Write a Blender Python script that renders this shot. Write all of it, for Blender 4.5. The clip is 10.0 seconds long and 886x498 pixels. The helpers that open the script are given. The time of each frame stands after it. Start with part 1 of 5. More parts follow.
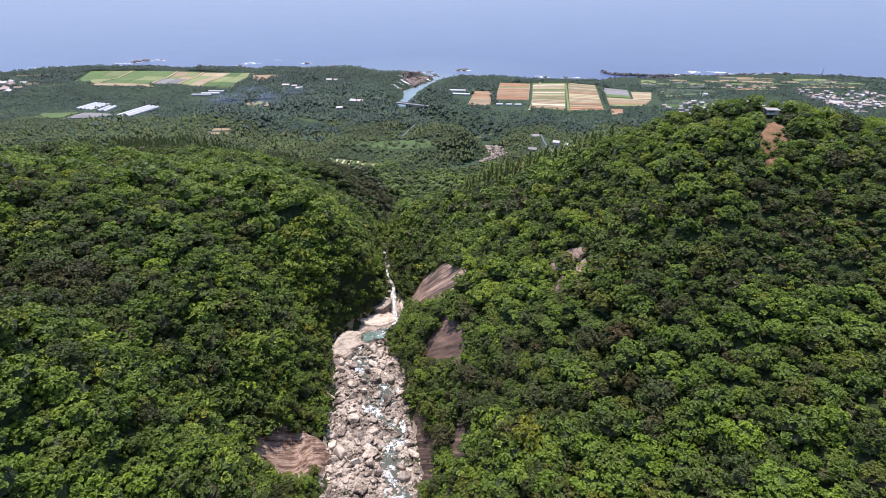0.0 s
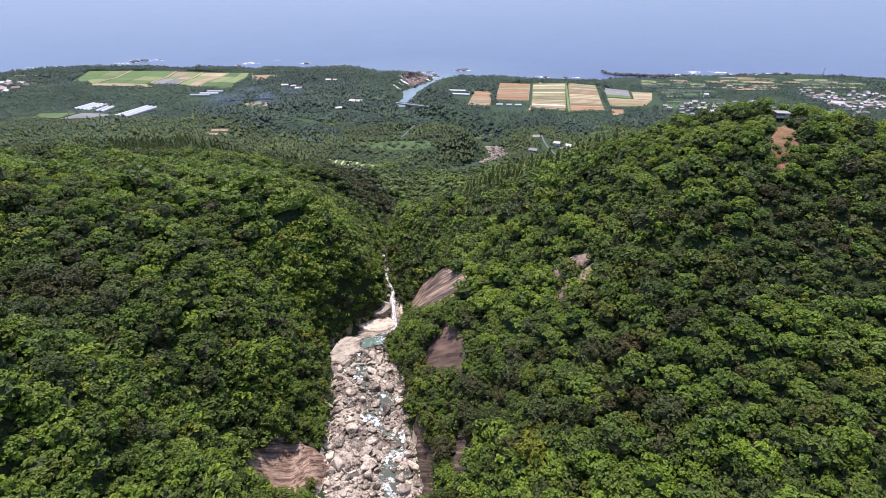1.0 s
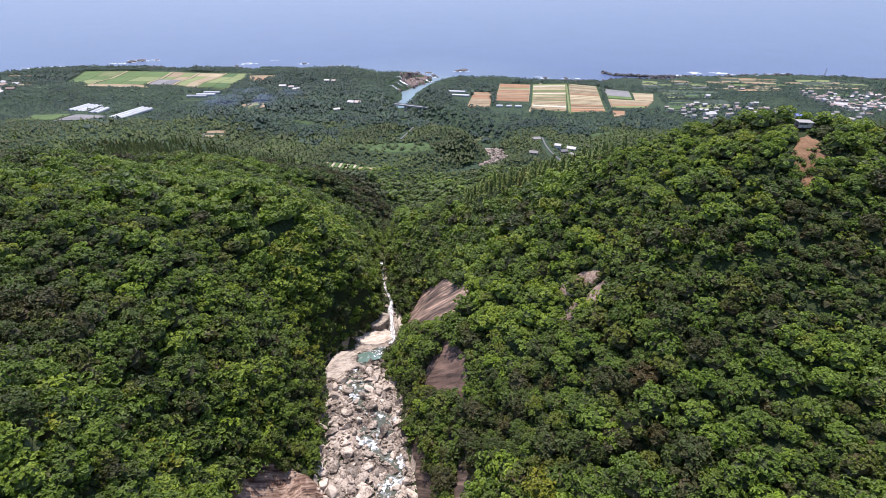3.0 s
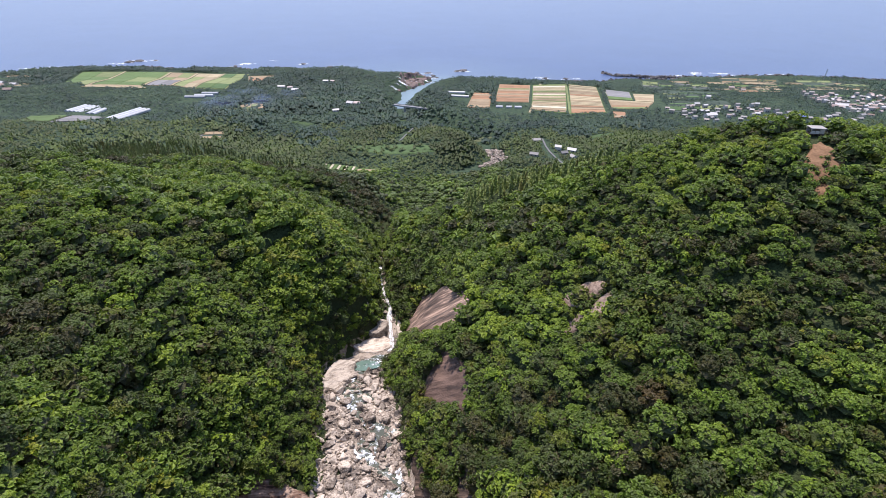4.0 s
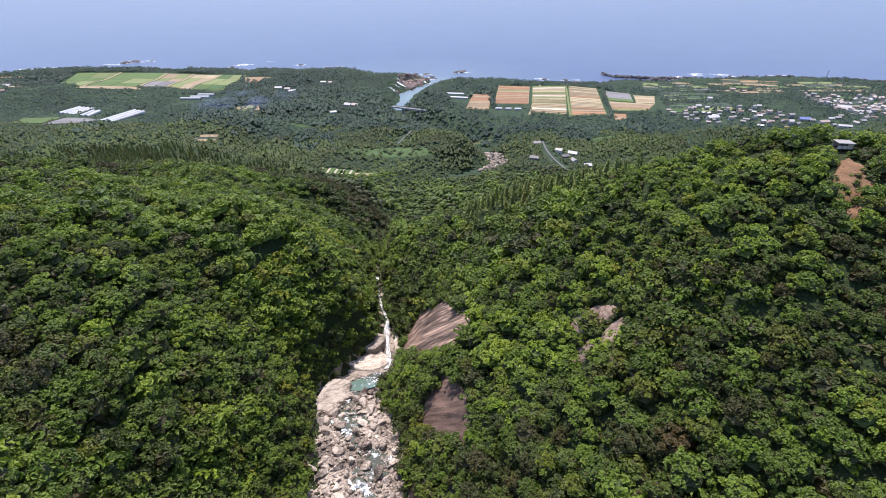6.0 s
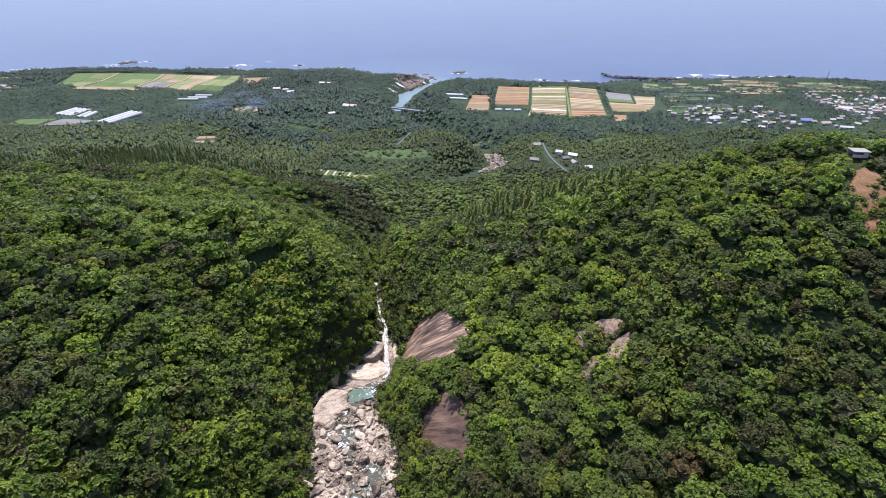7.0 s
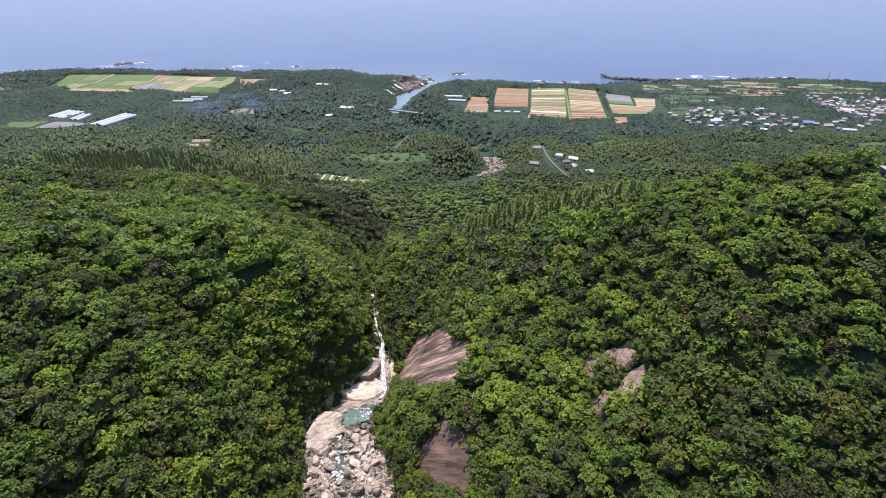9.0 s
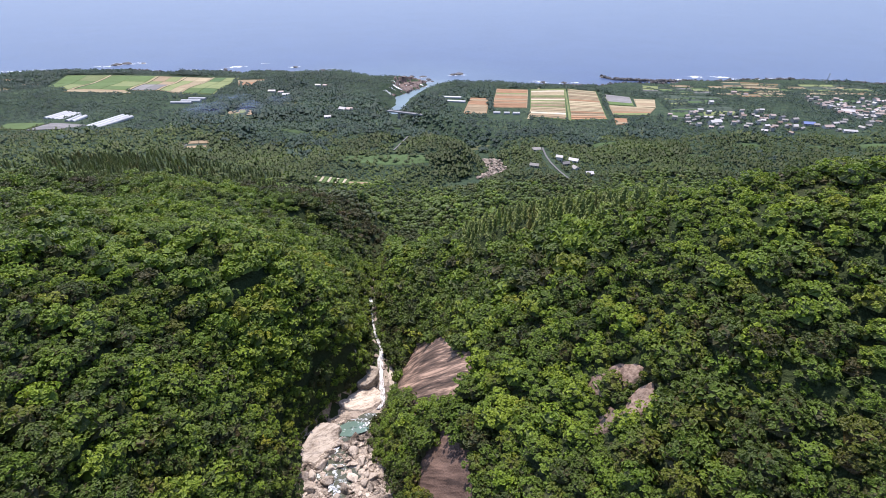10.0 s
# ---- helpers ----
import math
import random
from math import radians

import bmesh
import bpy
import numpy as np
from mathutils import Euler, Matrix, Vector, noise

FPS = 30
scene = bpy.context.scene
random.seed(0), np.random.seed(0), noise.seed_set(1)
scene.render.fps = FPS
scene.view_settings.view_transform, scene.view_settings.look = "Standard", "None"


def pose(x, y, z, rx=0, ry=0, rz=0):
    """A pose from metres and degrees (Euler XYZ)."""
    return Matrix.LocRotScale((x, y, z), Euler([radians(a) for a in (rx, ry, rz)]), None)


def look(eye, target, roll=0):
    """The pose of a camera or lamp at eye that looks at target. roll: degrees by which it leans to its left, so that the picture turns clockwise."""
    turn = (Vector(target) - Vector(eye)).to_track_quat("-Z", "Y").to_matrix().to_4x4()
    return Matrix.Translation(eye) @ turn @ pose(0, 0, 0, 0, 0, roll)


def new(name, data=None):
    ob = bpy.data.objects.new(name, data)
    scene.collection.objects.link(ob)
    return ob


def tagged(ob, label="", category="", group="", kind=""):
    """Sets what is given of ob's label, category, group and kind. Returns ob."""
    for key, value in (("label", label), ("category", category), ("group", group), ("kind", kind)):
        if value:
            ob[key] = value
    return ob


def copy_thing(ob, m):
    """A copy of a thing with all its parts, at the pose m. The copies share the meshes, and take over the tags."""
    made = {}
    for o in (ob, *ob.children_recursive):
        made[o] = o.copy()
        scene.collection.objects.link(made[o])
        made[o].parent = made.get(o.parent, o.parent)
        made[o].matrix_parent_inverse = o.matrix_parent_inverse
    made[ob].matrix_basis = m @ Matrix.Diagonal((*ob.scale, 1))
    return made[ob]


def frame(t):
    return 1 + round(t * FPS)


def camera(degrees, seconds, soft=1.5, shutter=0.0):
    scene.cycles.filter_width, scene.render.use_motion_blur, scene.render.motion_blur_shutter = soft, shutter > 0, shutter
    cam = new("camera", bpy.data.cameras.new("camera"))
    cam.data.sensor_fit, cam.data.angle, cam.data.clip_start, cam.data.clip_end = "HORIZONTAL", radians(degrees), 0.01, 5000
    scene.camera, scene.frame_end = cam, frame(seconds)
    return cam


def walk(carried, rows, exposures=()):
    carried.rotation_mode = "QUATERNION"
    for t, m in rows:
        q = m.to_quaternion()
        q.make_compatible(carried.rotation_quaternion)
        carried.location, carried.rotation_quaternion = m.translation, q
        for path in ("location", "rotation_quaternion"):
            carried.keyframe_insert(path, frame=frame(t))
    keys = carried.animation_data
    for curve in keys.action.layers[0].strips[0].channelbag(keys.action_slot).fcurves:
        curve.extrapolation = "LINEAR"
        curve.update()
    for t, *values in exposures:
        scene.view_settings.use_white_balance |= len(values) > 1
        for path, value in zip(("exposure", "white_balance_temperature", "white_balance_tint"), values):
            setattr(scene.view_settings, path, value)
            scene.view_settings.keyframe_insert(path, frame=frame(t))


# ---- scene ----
cam = camera(84.0, 10.0, 0.9)
EYE, TILT = 268.0, -31.3
# seconds; metres right, ahead and up in the first view's axes; degrees of yaw, pitch, roll
ROWS = [
    (0.0, 0.000, 0.000, 0.000, 0.000, 0.000, 0.000),
    (0.5, -0.140, 2.164, 1.057, -0.019, -0.010, 0.000),
    (1.0, -0.265, 4.374, 2.191, -0.039, -0.019, 0.001),
    (1.5, -0.377, 6.627, 3.396, -0.062, -0.027, 0.002),
    (2.0, -0.477, 8.917, 4.666, -0.087, -0.033, 0.004),
    (2.5, -0.566, 11.239, 5.994, -0.113, -0.039, 0.007),
    (4.0, -0.776, 18.355, 10.262, -0.204, -0.049, 0.020),
    (4.5, -0.830, 20.761, 11.758, -0.237, -0.050, 0.026),
    (5.0, -0.878, 23.176, 13.279, -0.272, -0.051, 0.033),
    (5.5, -0.921, 25.595, 14.820, -0.309, -0.051, 0.041),
    (7.0, -1.030, 32.834, 19.494, -0.428, -0.046, 0.073),
    (7.5, -1.063, 35.225, 21.048, -0.470, -0.043, 0.086),
    (8.0, -1.096, 37.596, 22.588, -0.514, -0.040, 0.100),
    (8.5, -1.130, 39.944, 24.110, -0.558, -0.036, 0.116),
    (9.0, -1.166, 42.264, 25.605, -0.604, -0.031, 0.134),
    (9.5, -1.205, 44.551, 27.068, -0.651, -0.027, 0.153),
    (10.0, -1.248, 46.800, 28.492, -0.699, -0.022, 0.173),
]
walk(cam, [(t, pose(0, 0, EYE, TILT) @ pose(x, y, z, 90 + pitch, roll, yaw)) for t, x, y, z, yaw, pitch, roll in ROWS], [(0.0, 0.8, 6380, 21), (10.0, 0.8, 6380, 21)])

# ---- light: high sun ahead and to the left, hazy sea sky ----
SUN_UP, SUN_AZ = 69.0, -16.0          # degrees above the horizon; degrees from straight ahead, left is minus
world = bpy.data.worlds.new("sky")
scene.world = world
world.use_nodes = True
wn, wl = world.node_tree.nodes, world.node_tree.links
sky = wn.new("ShaderNodeTexSky")
sky.sky_type = 'NISHITA'
sky.sun_disc = False
sky.sun_elevation = radians(SUN_UP)
sky.sun_rotation = radians(SUN_AZ)
sky.altitude = 200.0
sky.air_density, sky.dust_density, sky.ozone_density = 1.2, 1.0, 2.0
wl.new(sky.outputs[0], wn["Background"].inputs[0])
wn["Background"].inputs[1].default_value = 0.19
sun = new("sun", bpy.data.lights.new("sun", 'SUN'))
sun.data.energy, sun.data.angle, sun.data.color = 4.2, radians(0.6), (1.0, 0.96, 0.88)
sa, se = radians(SUN_AZ), radians(SUN_UP)
to_sun = Vector((math.sin(sa) * math.cos(se), math.cos(sa) * math.cos(se), math.sin(se)))
sun.matrix_world = look(to_sun * 900, (0, 0, 0))
# ---- relief ----
TABLE = np.random.RandomState(5).rand(256, 256)


def rough(x, y, size, seed=0):
    """Smooth noise from -1 to 1 with features of that size in metres."""
    x, y = np.asarray(x, float) / size + seed * 17.3 + 500, np.asarray(y, float) / size + seed * 7.7 + 500
    i, j = np.floor(x).astype(int), np.floor(y).astype(int)
    u, v = x - i, y - j
    u, v = u * u * (3 - 2 * u), v * v * (3 - 2 * v)
    g = lambda a, b: TABLE[(i + a) % 256, (j + b) % 256]
    return 2 * ((g(0, 0) * (1 - u) + g(1, 0) * u) * (1 - v) + (g(0, 1) * (1 - u) + g(1, 1) * u) * v) - 1


def ease(a, b, v):
    w = np.clip((np.asarray(v, float) - a) / (b - a), 0, 1)
    return w * w * (3 - 2 * w)


# the stream, by distance ahead: its middle line, bed height and half width
STREAM_Y = (-400, 0, 60, 108, 132, 153, 178, 190, 203, 214, 222, 250, 290, 340, 400, 520)
STREAM_X = (-20, -19, -20, -24, -28.8, -32.3, -38, -35.5, -32.5, -29, -27, -33, -40, -45, -48, -30)
STREAM_Z = (230, 150, 127, 117, 113.5, 111.5, 106, 102, 98.5, 95, 93, 90, 87, 80, 68, 46)
STREAM_W = (10, 14, 15, 15.5, 15.2, 14.8, 14.5, 12, 10, 7.5, 5.5, 2.4, 2.0, 2.0, 2, 2)
# the valley sides: the height that each tends to, and how gently it gets there
LEFT_Y, LEFT_Z = (-400, 0, 60, 100, 150, 200, 245, 300, 350, 420, 520), (300, 230, 229, 196, 212, 188, 172, 155, 145, 104, 80)
RIGHT_Y, RIGHT_Z = (-400, 0, 72, 110, 150, 200, 230, 270, 320, 400), (290, 231, 229, 233, 245, 246, 221, 206, 170, 105)
SOFT_LEFT = ((60, 110, 150, 190, 220, 280, 350, 420), (38, 52, 48, 28, 23, 40, 43, 51))
SOFT_RIGHT = ((80, 130, 180, 230, 280, 340), (74, 66, 75, 68, 47, 44))
# knolls and hollows on the sides: middle, height and radius
KNOLLS = ((44, 138, -8.0, 14), (56, 114, 6, 28), (40, 178, 5, 30), (-57, 104, -16, 20), (12, 190, -7.8, 20), (-100, 100, 10, 22), (85, 165, 4.3, 25), (-30, 300, 11.5, 35), (-60, 334, -13, 15), (-84, 332, -13, 16), (-110, 334, -9, 18), (-45, 425, 24, 42), (-95, 372, 6, 26), (-195, 315, -11, 38), (-50, 205, 3, 18), (20, 150, -5.8, 18))


# the crest of the right-hand hill, from the gorge up past the lookout: where it runs, its height; behind it the ground falls to the plain
CREST_X = (-40, -14, 11, 31, 51, 61, 73, 86, 103, 124, 140, 170, 260, 420)
CREST_Y = (325, 272, 252, 240, 216, 188, 174, 168, 158, 152, 150, 150, 160, 190)
CREST_Z = (106, 133, 150, 166, 185, 203, 214.5, 222, 223, 220, 213, 200, 176, 140)
BACK_FALL = 0.62


def stream(y):
    return np.interp(y, STREAM_Y, STREAM_X), np.interp(y, STREAM_Y, STREAM_Z), np.interp(y, STREAM_Y, STREAM_W)


LOW_X, LOW_Y = (-48, -40, 10, 58, 80, 76, 60, 0, -60, -80, -82, -70), (400, 480, 560, 615, 650, 690, 740, 800, 870, 920, 1000, 1040)


def low_river(x, y):
    """Distance from the lower river's middle line."""
    best = np.full(np.shape(x), 1e9)
    for k in range(len(LOW_X) - 1):
        a, b = np.array((LOW_X[k], LOW_Y[k]), float), np.array((LOW_X[k + 1], LOW_Y[k + 1]), float)
        d = b - a
        u = np.clip(((x - a[0]) * d[0] + (y - a[1]) * d[1]) / (d @ d), 0, 1)
        best = np.minimum(best, np.hypot(x - a[0] - u * d[0], y - a[1] - u * d[1]))
    return best


def coast(x):
    """How far ahead the shore lies."""
    c = np.interp(x, (-4000, -1500, -1100, -860, -640, -400, -250, -150, 120, 240, 420, 620, 900, 1200, 1700, 4000),
                  (1500, 1350, 1300, 1385, 1365, 1360, 1345, 1285, 1225, 1225, 1235, 1270, 1285, 1200, 1250, 1500))
    return c + 16 * rough(x, 0 * x, 60, 3) + 8 * rough(x, 0 * x, 22, 4)


BAY_LINE = ((1030, 1061, 1118, 1158, 1196, 1231, 1290), (-78, -75, -71, -51, -19, 10, 40))
BAY_HALF = ((1020, 1061, 1118, 1158, 1196, 1231, 1290), (3, 9, 19, 13, 20, 32, 90))


def shore(x, y):
    """Metres inland from the water's edge; the bay cuts in."""
    inland = coast(x) - y
    line = np.interp(y, *BAY_LINE)
    half = np.interp(y, *BAY_HALF)
    bay = np.abs(x - line) - half + 3 * rough(x, y, 18, 8)
    return np.where(y > 1020, np.minimum(inland, np.maximum(bay, 1025 - y)), inland)


PLATFORM = ((-96, 1165), (-66, 1152), (-36, 1213), (-14, 1262), (-58, 1262), (-92, 1232))


def depth_in(poly, x, y):
    """Metres inside a convex outline whose corners turn left; outside is minus."""
    d = np.full(np.shape(x), 1e9)
    for (ax, ay), (bx, by) in zip(poly, poly[1:] + poly[:1]):
        d = np.minimum(d, ((bx - ax) * (y - ay) - (by - ay) * (x - ax)) / math.hypot(bx - ax, by - ay))
    return d


def height(x, y):
    x, y = np.asarray(x, float), np.asarray(y, float)
    xs, zs, w = stream(y)
    s = x - xs
    left, right = np.interp(y, LEFT_Y, LEFT_Z), np.interp(y + 0.9 * np.maximum(s - 80, 0) * ease(110, 200, y), RIGHT_Y, RIGHT_Z)
    out = np.maximum(np.abs(s) - w, 0)
    far = ease(200, 420, np.abs(s)) * 25
    rise = np.where(s < 0, (left - zs) * (1 - np.exp(-out / np.interp(y, *SOFT_LEFT))) - far, (right - zs) * (1 - np.exp(-out / np.interp(y, *SOFT_RIGHT))) - far * 1.4)
    fold = ease(5, 40, out)
    hills = zs + rise + fold * (3 * rough(x, y, 55, 1) + 2 * rough(x, y, 24, 2))
    for kx, ky, kz, kr in KNOLLS:
        hills = hills + kz * np.exp(-((x - kx) ** 2 + (y - ky) ** 2) / kr ** 2) * np.maximum(ease(0, 12, out), ease(345, 400, y))
    plain = 16 + np.maximum(1120 - y, 0) * 0.062 + 12 * ease(150, 500, -x) * (1 - ease(1000, 1250, y)) + 5 * rough(x, y, 190, 5) - 8 * ease(300, 600, x) * ease(950, 1200, y) + (3 * rough(x, y, 70, 6)) * (1 - ease(820, 980, y)) + 8 * rough(x, y, 85, 16) * ease(480, 570, y) * (1 - ease(790, 880, y)) * (1 - ease(260, 380, np.abs(x + 60)))
    d = low_river(x, y)
    bed = np.interp(y, (400, 520, 664, 900, 1040), (66, 45, 20, 4, -3))
    plain = bed + np.maximum(plain - bed, 0) * ease(8, 55, d)
    crest = np.interp(x, CREST_X, CREST_Z)
    back = crest + 4.0 - BACK_FALL * np.maximum(y - np.interp(x, CREST_X, CREST_Y), 0)
    back = np.maximum(back, plain - 6) + np.maximum(10 - s, 0)
    hills = 0.5 * (hills + back - np.sqrt((hills - back) ** 2 + 36 * ease(-2, 12, s)))
    from_y = np.interp(s, (-120, -20, 20, 80), (410, 400, 340, 330))
    blend = ease(0, 150, y - from_y)
    z = hills * (1 - blend) + plain * blend
    inland = shore(x, y)
    shelf = (x > -104) & (x < 6) & (y > 1135) & (y < 1292)
    low_rock = np.where(shelf, np.clip(depth_in(PLATFORM, x, y) / 8, 0, 1), 0)
    z = np.where(shelf, z * (1 - low_rock) + (2.0 + 0.8 * rough(x, y, 9, 56)) * low_rock, z)
    steep = np.interp(x, (-420, -260, -100, 150, 300), (0.16, 0.32, 0.5, 0.3, 0.14))
    return np.where(y > 900, np.where(inland > 0, np.minimum(z, 1.0 + inland * steep + 6 * np.maximum(steep - 0.15, 0) * rough(x, y, 14, 9)), np.maximum(-14, inland * 0.3)), z)
# ---- materials ----
def material(name, rough_=0.8, spec=0.3):
    m = bpy.data.materials.new(name)
    m.use_nodes = True
    n, l = m.node_tree.nodes, m.node_tree.links
    b = n["Principled BSDF"]
    b.inputs["Roughness"].default_value = rough_
    b.inputs["Specular IOR Level"].default_value = spec
    return m, n, l, b


def ramp(n, stops):
    r = n.new("ShaderNodeValToRGB")
    e = r.color_ramp.elements
    while len(e) < len(stops):
        e.new(0.5)
    for k, (at, col) in enumerate(stops):
        e[k].position, e[k].color = at, (*col, 1)
    return r


def noise_node(n, l, scale, detail=4, coords=None, rough_=0.6):
    t = n.new("ShaderNodeTexNoise")
    t.inputs["Scale"].default_value, t.inputs["Detail"].default_value, t.inputs["Roughness"].default_value = scale, detail, rough_
    l.new(coords if coords else place_node(n), t.inputs["Vector"])
    return t


def place_node(n):
    return n.new("ShaderNodeNewGeometry").outputs["Position"]


def mixed(n, l, kind, fac, a, b):
    m = n.new("ShaderNodeMix")
    m.data_type, m.blend_type = 'RGBA', kind
    for sock, v in ((m.inputs[0], fac), (m.inputs[6], a), (m.inputs[7], b)):
        if hasattr(v, "links"):
            l.new(v, sock)
        else:
            sock.default_value = v if sock == m.inputs[0] else (*v, 1)
    return m.outputs[2]


def sums(n, l, op, a, b):
    m = n.new("ShaderNodeMath")
    m.operation = op
    for sock, v in zip(m.inputs, (a, b)):
        if hasattr(v, "links"):
            l.new(v, sock)
        else:
            sock.default_value = v
    return m.outputs[0]


def bump(n, l, b, h, strength, distance):
    k = n.new("ShaderNodeBump")
    k.inputs["Strength"].default_value, k.inputs["Distance"].default_value = strength, distance
    l.new(h, k.inputs["Height"])
    l.new(k.outputs[0], b.inputs["Normal"])


def plain_mat(name, colour, rough_=0.8, vary=0.25, size=1.0, spec=0.3, relief=0.0):
    """A surface of one colour with stains and grain at two scales and a shade of its own for each object."""
    m, n, l, b = material(name, rough_, spec)
    fine, broad = noise_node(n, l, 2.2 / size), noise_node(n, l, 0.35 / size)
    c = mixed(n, l, 'MIX', broad.outputs[0], [v * (1 - vary) for v in colour], [min(1, v * (1 + vary)) for v in colour])
    c = mixed(n, l, 'OVERLAY', vary, c, fine.outputs[0])
    info = n.new("ShaderNodeObjectInfo")
    h = n.new("ShaderNodeHueSaturation")
    l.new(sums(n, l, 'ADD', sums(n, l, 'MULTIPLY', info.outputs["Random"], vary), 1 - vary / 2), h.inputs["Value"])
    l.new(c, h.inputs["Color"])
    l.new(h.outputs[0], b.inputs["Base Color"])
    if relief:
        bump(n, l, b, fine.outputs[0], 0.7, relief)
    return m


def leaf_mat(name, stops, gloss=0.42, contrast=1.0):
    """Foliage: the shade comes from the tree's own tint, its object and the single spray."""
    m, n, l, b = material(name, 0.52, gloss)
    a = n.new("ShaderNodeAttribute")
    a.attribute_name = "tint"
    info, geo = n.new("ShaderNodeObjectInfo"), n.new("ShaderNodeNewGeometry")
    spread = sums(n, l, 'MULTIPLY', sums(n, l, 'SUBTRACT', geo.outputs["Random Per Island"], 0.5), 0.15 * contrast)
    own = sums(n, l, 'MULTIPLY', sums(n, l, 'SUBTRACT', info.outputs["Random"], 0.5), 0.25)
    r = ramp(n, stops)
    l.new(sums(n, l, 'ADD', sums(n, l, 'ADD', a.outputs["Fac"], spread), own), r.inputs[0])
    clump, leafy = noise_node(n, l, 0.9, 3), noise_node(n, l, 3.6, 3)
    bump(n, l, b, sums(n, l, 'ADD', clump.outputs[0], sums(n, l, 'MULTIPLY', leafy.outputs[0], 0.45)), 0.6, 0.6)
    shade = sums(n, l, 'ADD', sums(n, l, 'MULTIPLY', clump.outputs[0], 0.9), sums(n, l, 'ADD', sums(n, l, 'MULTIPLY', leafy.outputs[0], 1.9), -0.40))
    # the sort of tree: olive-brown, grey-green, plain or yellow-green
    sort = n.new("ShaderNodeAttribute")
    sort.attribute_name = "sort"
    patch = noise_node(n, l, 0.05, 2)
    whose = sums(n, l, 'ADD', sums(n, l, 'MULTIPLY', sums(n, l, 'FRACT', sums(n, l, 'ADD', sort.outputs["Fac"], info.outputs["Random"]), 0), 0.8), sums(n, l, 'MULTIPLY', sums(n, l, 'SUBTRACT', patch.outputs[0], 0.4), 1.0))
    family = ramp(n, ((0.0, (1.28, 0.90, 0.85)), (0.14, (1.18, 0.94, 0.85)), (0.22, (1.03, 0.98, 1.1)), (0.42, (1.0, 1.0, 0.95)), (0.52, (1.0, 1.0, 1.0)), (0.78, (0.96, 1.02, 0.95)), (0.88, (1.06, 1.10, 0.9)), (1.0, (1.14, 1.16, 0.85))))
    l.new(whose, family.inputs[0])
    olive = mixed(n, l, 'MULTIPLY', contrast ** 2, r.outputs[0], family.outputs[0])
    hue = n.new("ShaderNodeHueSaturation")
    l.new(shade, hue.inputs["Value"]), l.new(olive, hue.inputs["Color"])
    l.new(hue.outputs[0], b.inputs["Base Color"])
    t = n.new("ShaderNodeBsdfTranslucent")
    l.new(mixed(n, l, 'MULTIPLY', 1.0, r.outputs[0], (1.0, 1.1, 0.5)), t.inputs[0])
    k = n.new("ShaderNodeMixShader")
    k.inputs[0].default_value = 0.22
    l.new(b.outputs[0], k.inputs[1]), l.new(t.outputs[0], k.inputs[2])
    l.new(k.outputs[0], n["Material Output"].inputs[0])
    return m


LEAF = leaf_mat("broad_leaves", ((0.0, (0.042, 0.038, 0.008)), (0.2, (0.032, 0.045, 0.007)), (0.5, (0.060, 0.092, 0.009)), (0.78, (0.097, 0.148, 0.011)), (1.0, (0.160, 0.212, 0.015))), 0.34)
NEEDLE = leaf_mat("conifer_needles", ((0.0, (0.075, 0.095, 0.028)), (0.5, (0.15, 0.18, 0.05)), (1.0, (0.22, 0.25, 0.07))), 0.25)
# aerial haze over the far woods is put into this bluer, flatter leaf colour
FAR_LEAF = leaf_mat("hazed_coastal_leaves", ((0.0, (0.028, 0.046, 0.040)), (0.35, (0.040, 0.065, 0.050)), (0.65, (0.060, 0.092, 0.060)), (1.0, (0.12, 0.155, 0.075))), 0.08, 0.5)
PLAIN_LEAF = leaf_mat("plain_leaves", ((0.0, (0.029, 0.043, 0.013)), (0.35, (0.042, 0.064, 0.017)), (0.65, (0.062, 0.092, 0.022)), (1.0, (0.115, 0.15, 0.03))), 0.15, 0.6)
BARK = plain_mat("bark", (0.10, 0.08, 0.06), 0.9)


def ground_mat():
    m, n, l, b = material("forest_floor", 0.95, 0.1)
    big, mid, fine = noise_node(n, l, 0.012), noise_node(n, l, 0.12), noise_node(n, l, 1.1)
    a = ramp(n, ((0.3, (0.020, 0.030, 0.011)), (0.5, (0.030, 0.042, 0.016)), (0.7, (0.046, 0.048, 0.022))))
    l.new(sums(n, l, 'ADD', sums(n, l, 'MULTIPLY', big.outputs[0], 0.5), sums(n, l, 'MULTIPLY', mid.outputs[0], 0.5)), a.inputs[0])
    # scrub and rough grass on the plain by the sea
    open_land = ramp(n, ((0.35, (0.024, 0.040, 0.024)), (0.55, (0.034, 0.054, 0.030)), (0.7, (0.056, 0.070, 0.036))))
    l.new(mid.outputs[0], open_land.inputs[0])
    axes = n.new("ShaderNodeSeparateXYZ")
    l.new(place_node(n), axes.inputs[0])
    plain_part = ramp(n, ((0.0, (0, 0, 0)), (1.0, (1, 1, 1))))
    l.new(sums(n, l, 'MULTIPLY', sums(n, l, 'SUBTRACT', axes.outputs["Y"], 480.0), 0.01), plain_part.inputs[0])
    l.new(mixed(n, l, 'OVERLAY', 0.5, mixed(n, l, 'MIX', plain_part.outputs[0], a.outputs[0], open_land.outputs[0]), fine.outputs[0]), b.inputs["Base Color"])
    bump(n, l, b, fine.outputs[0], 1.0, 1.0)
    return m


GROUND = ground_mat()


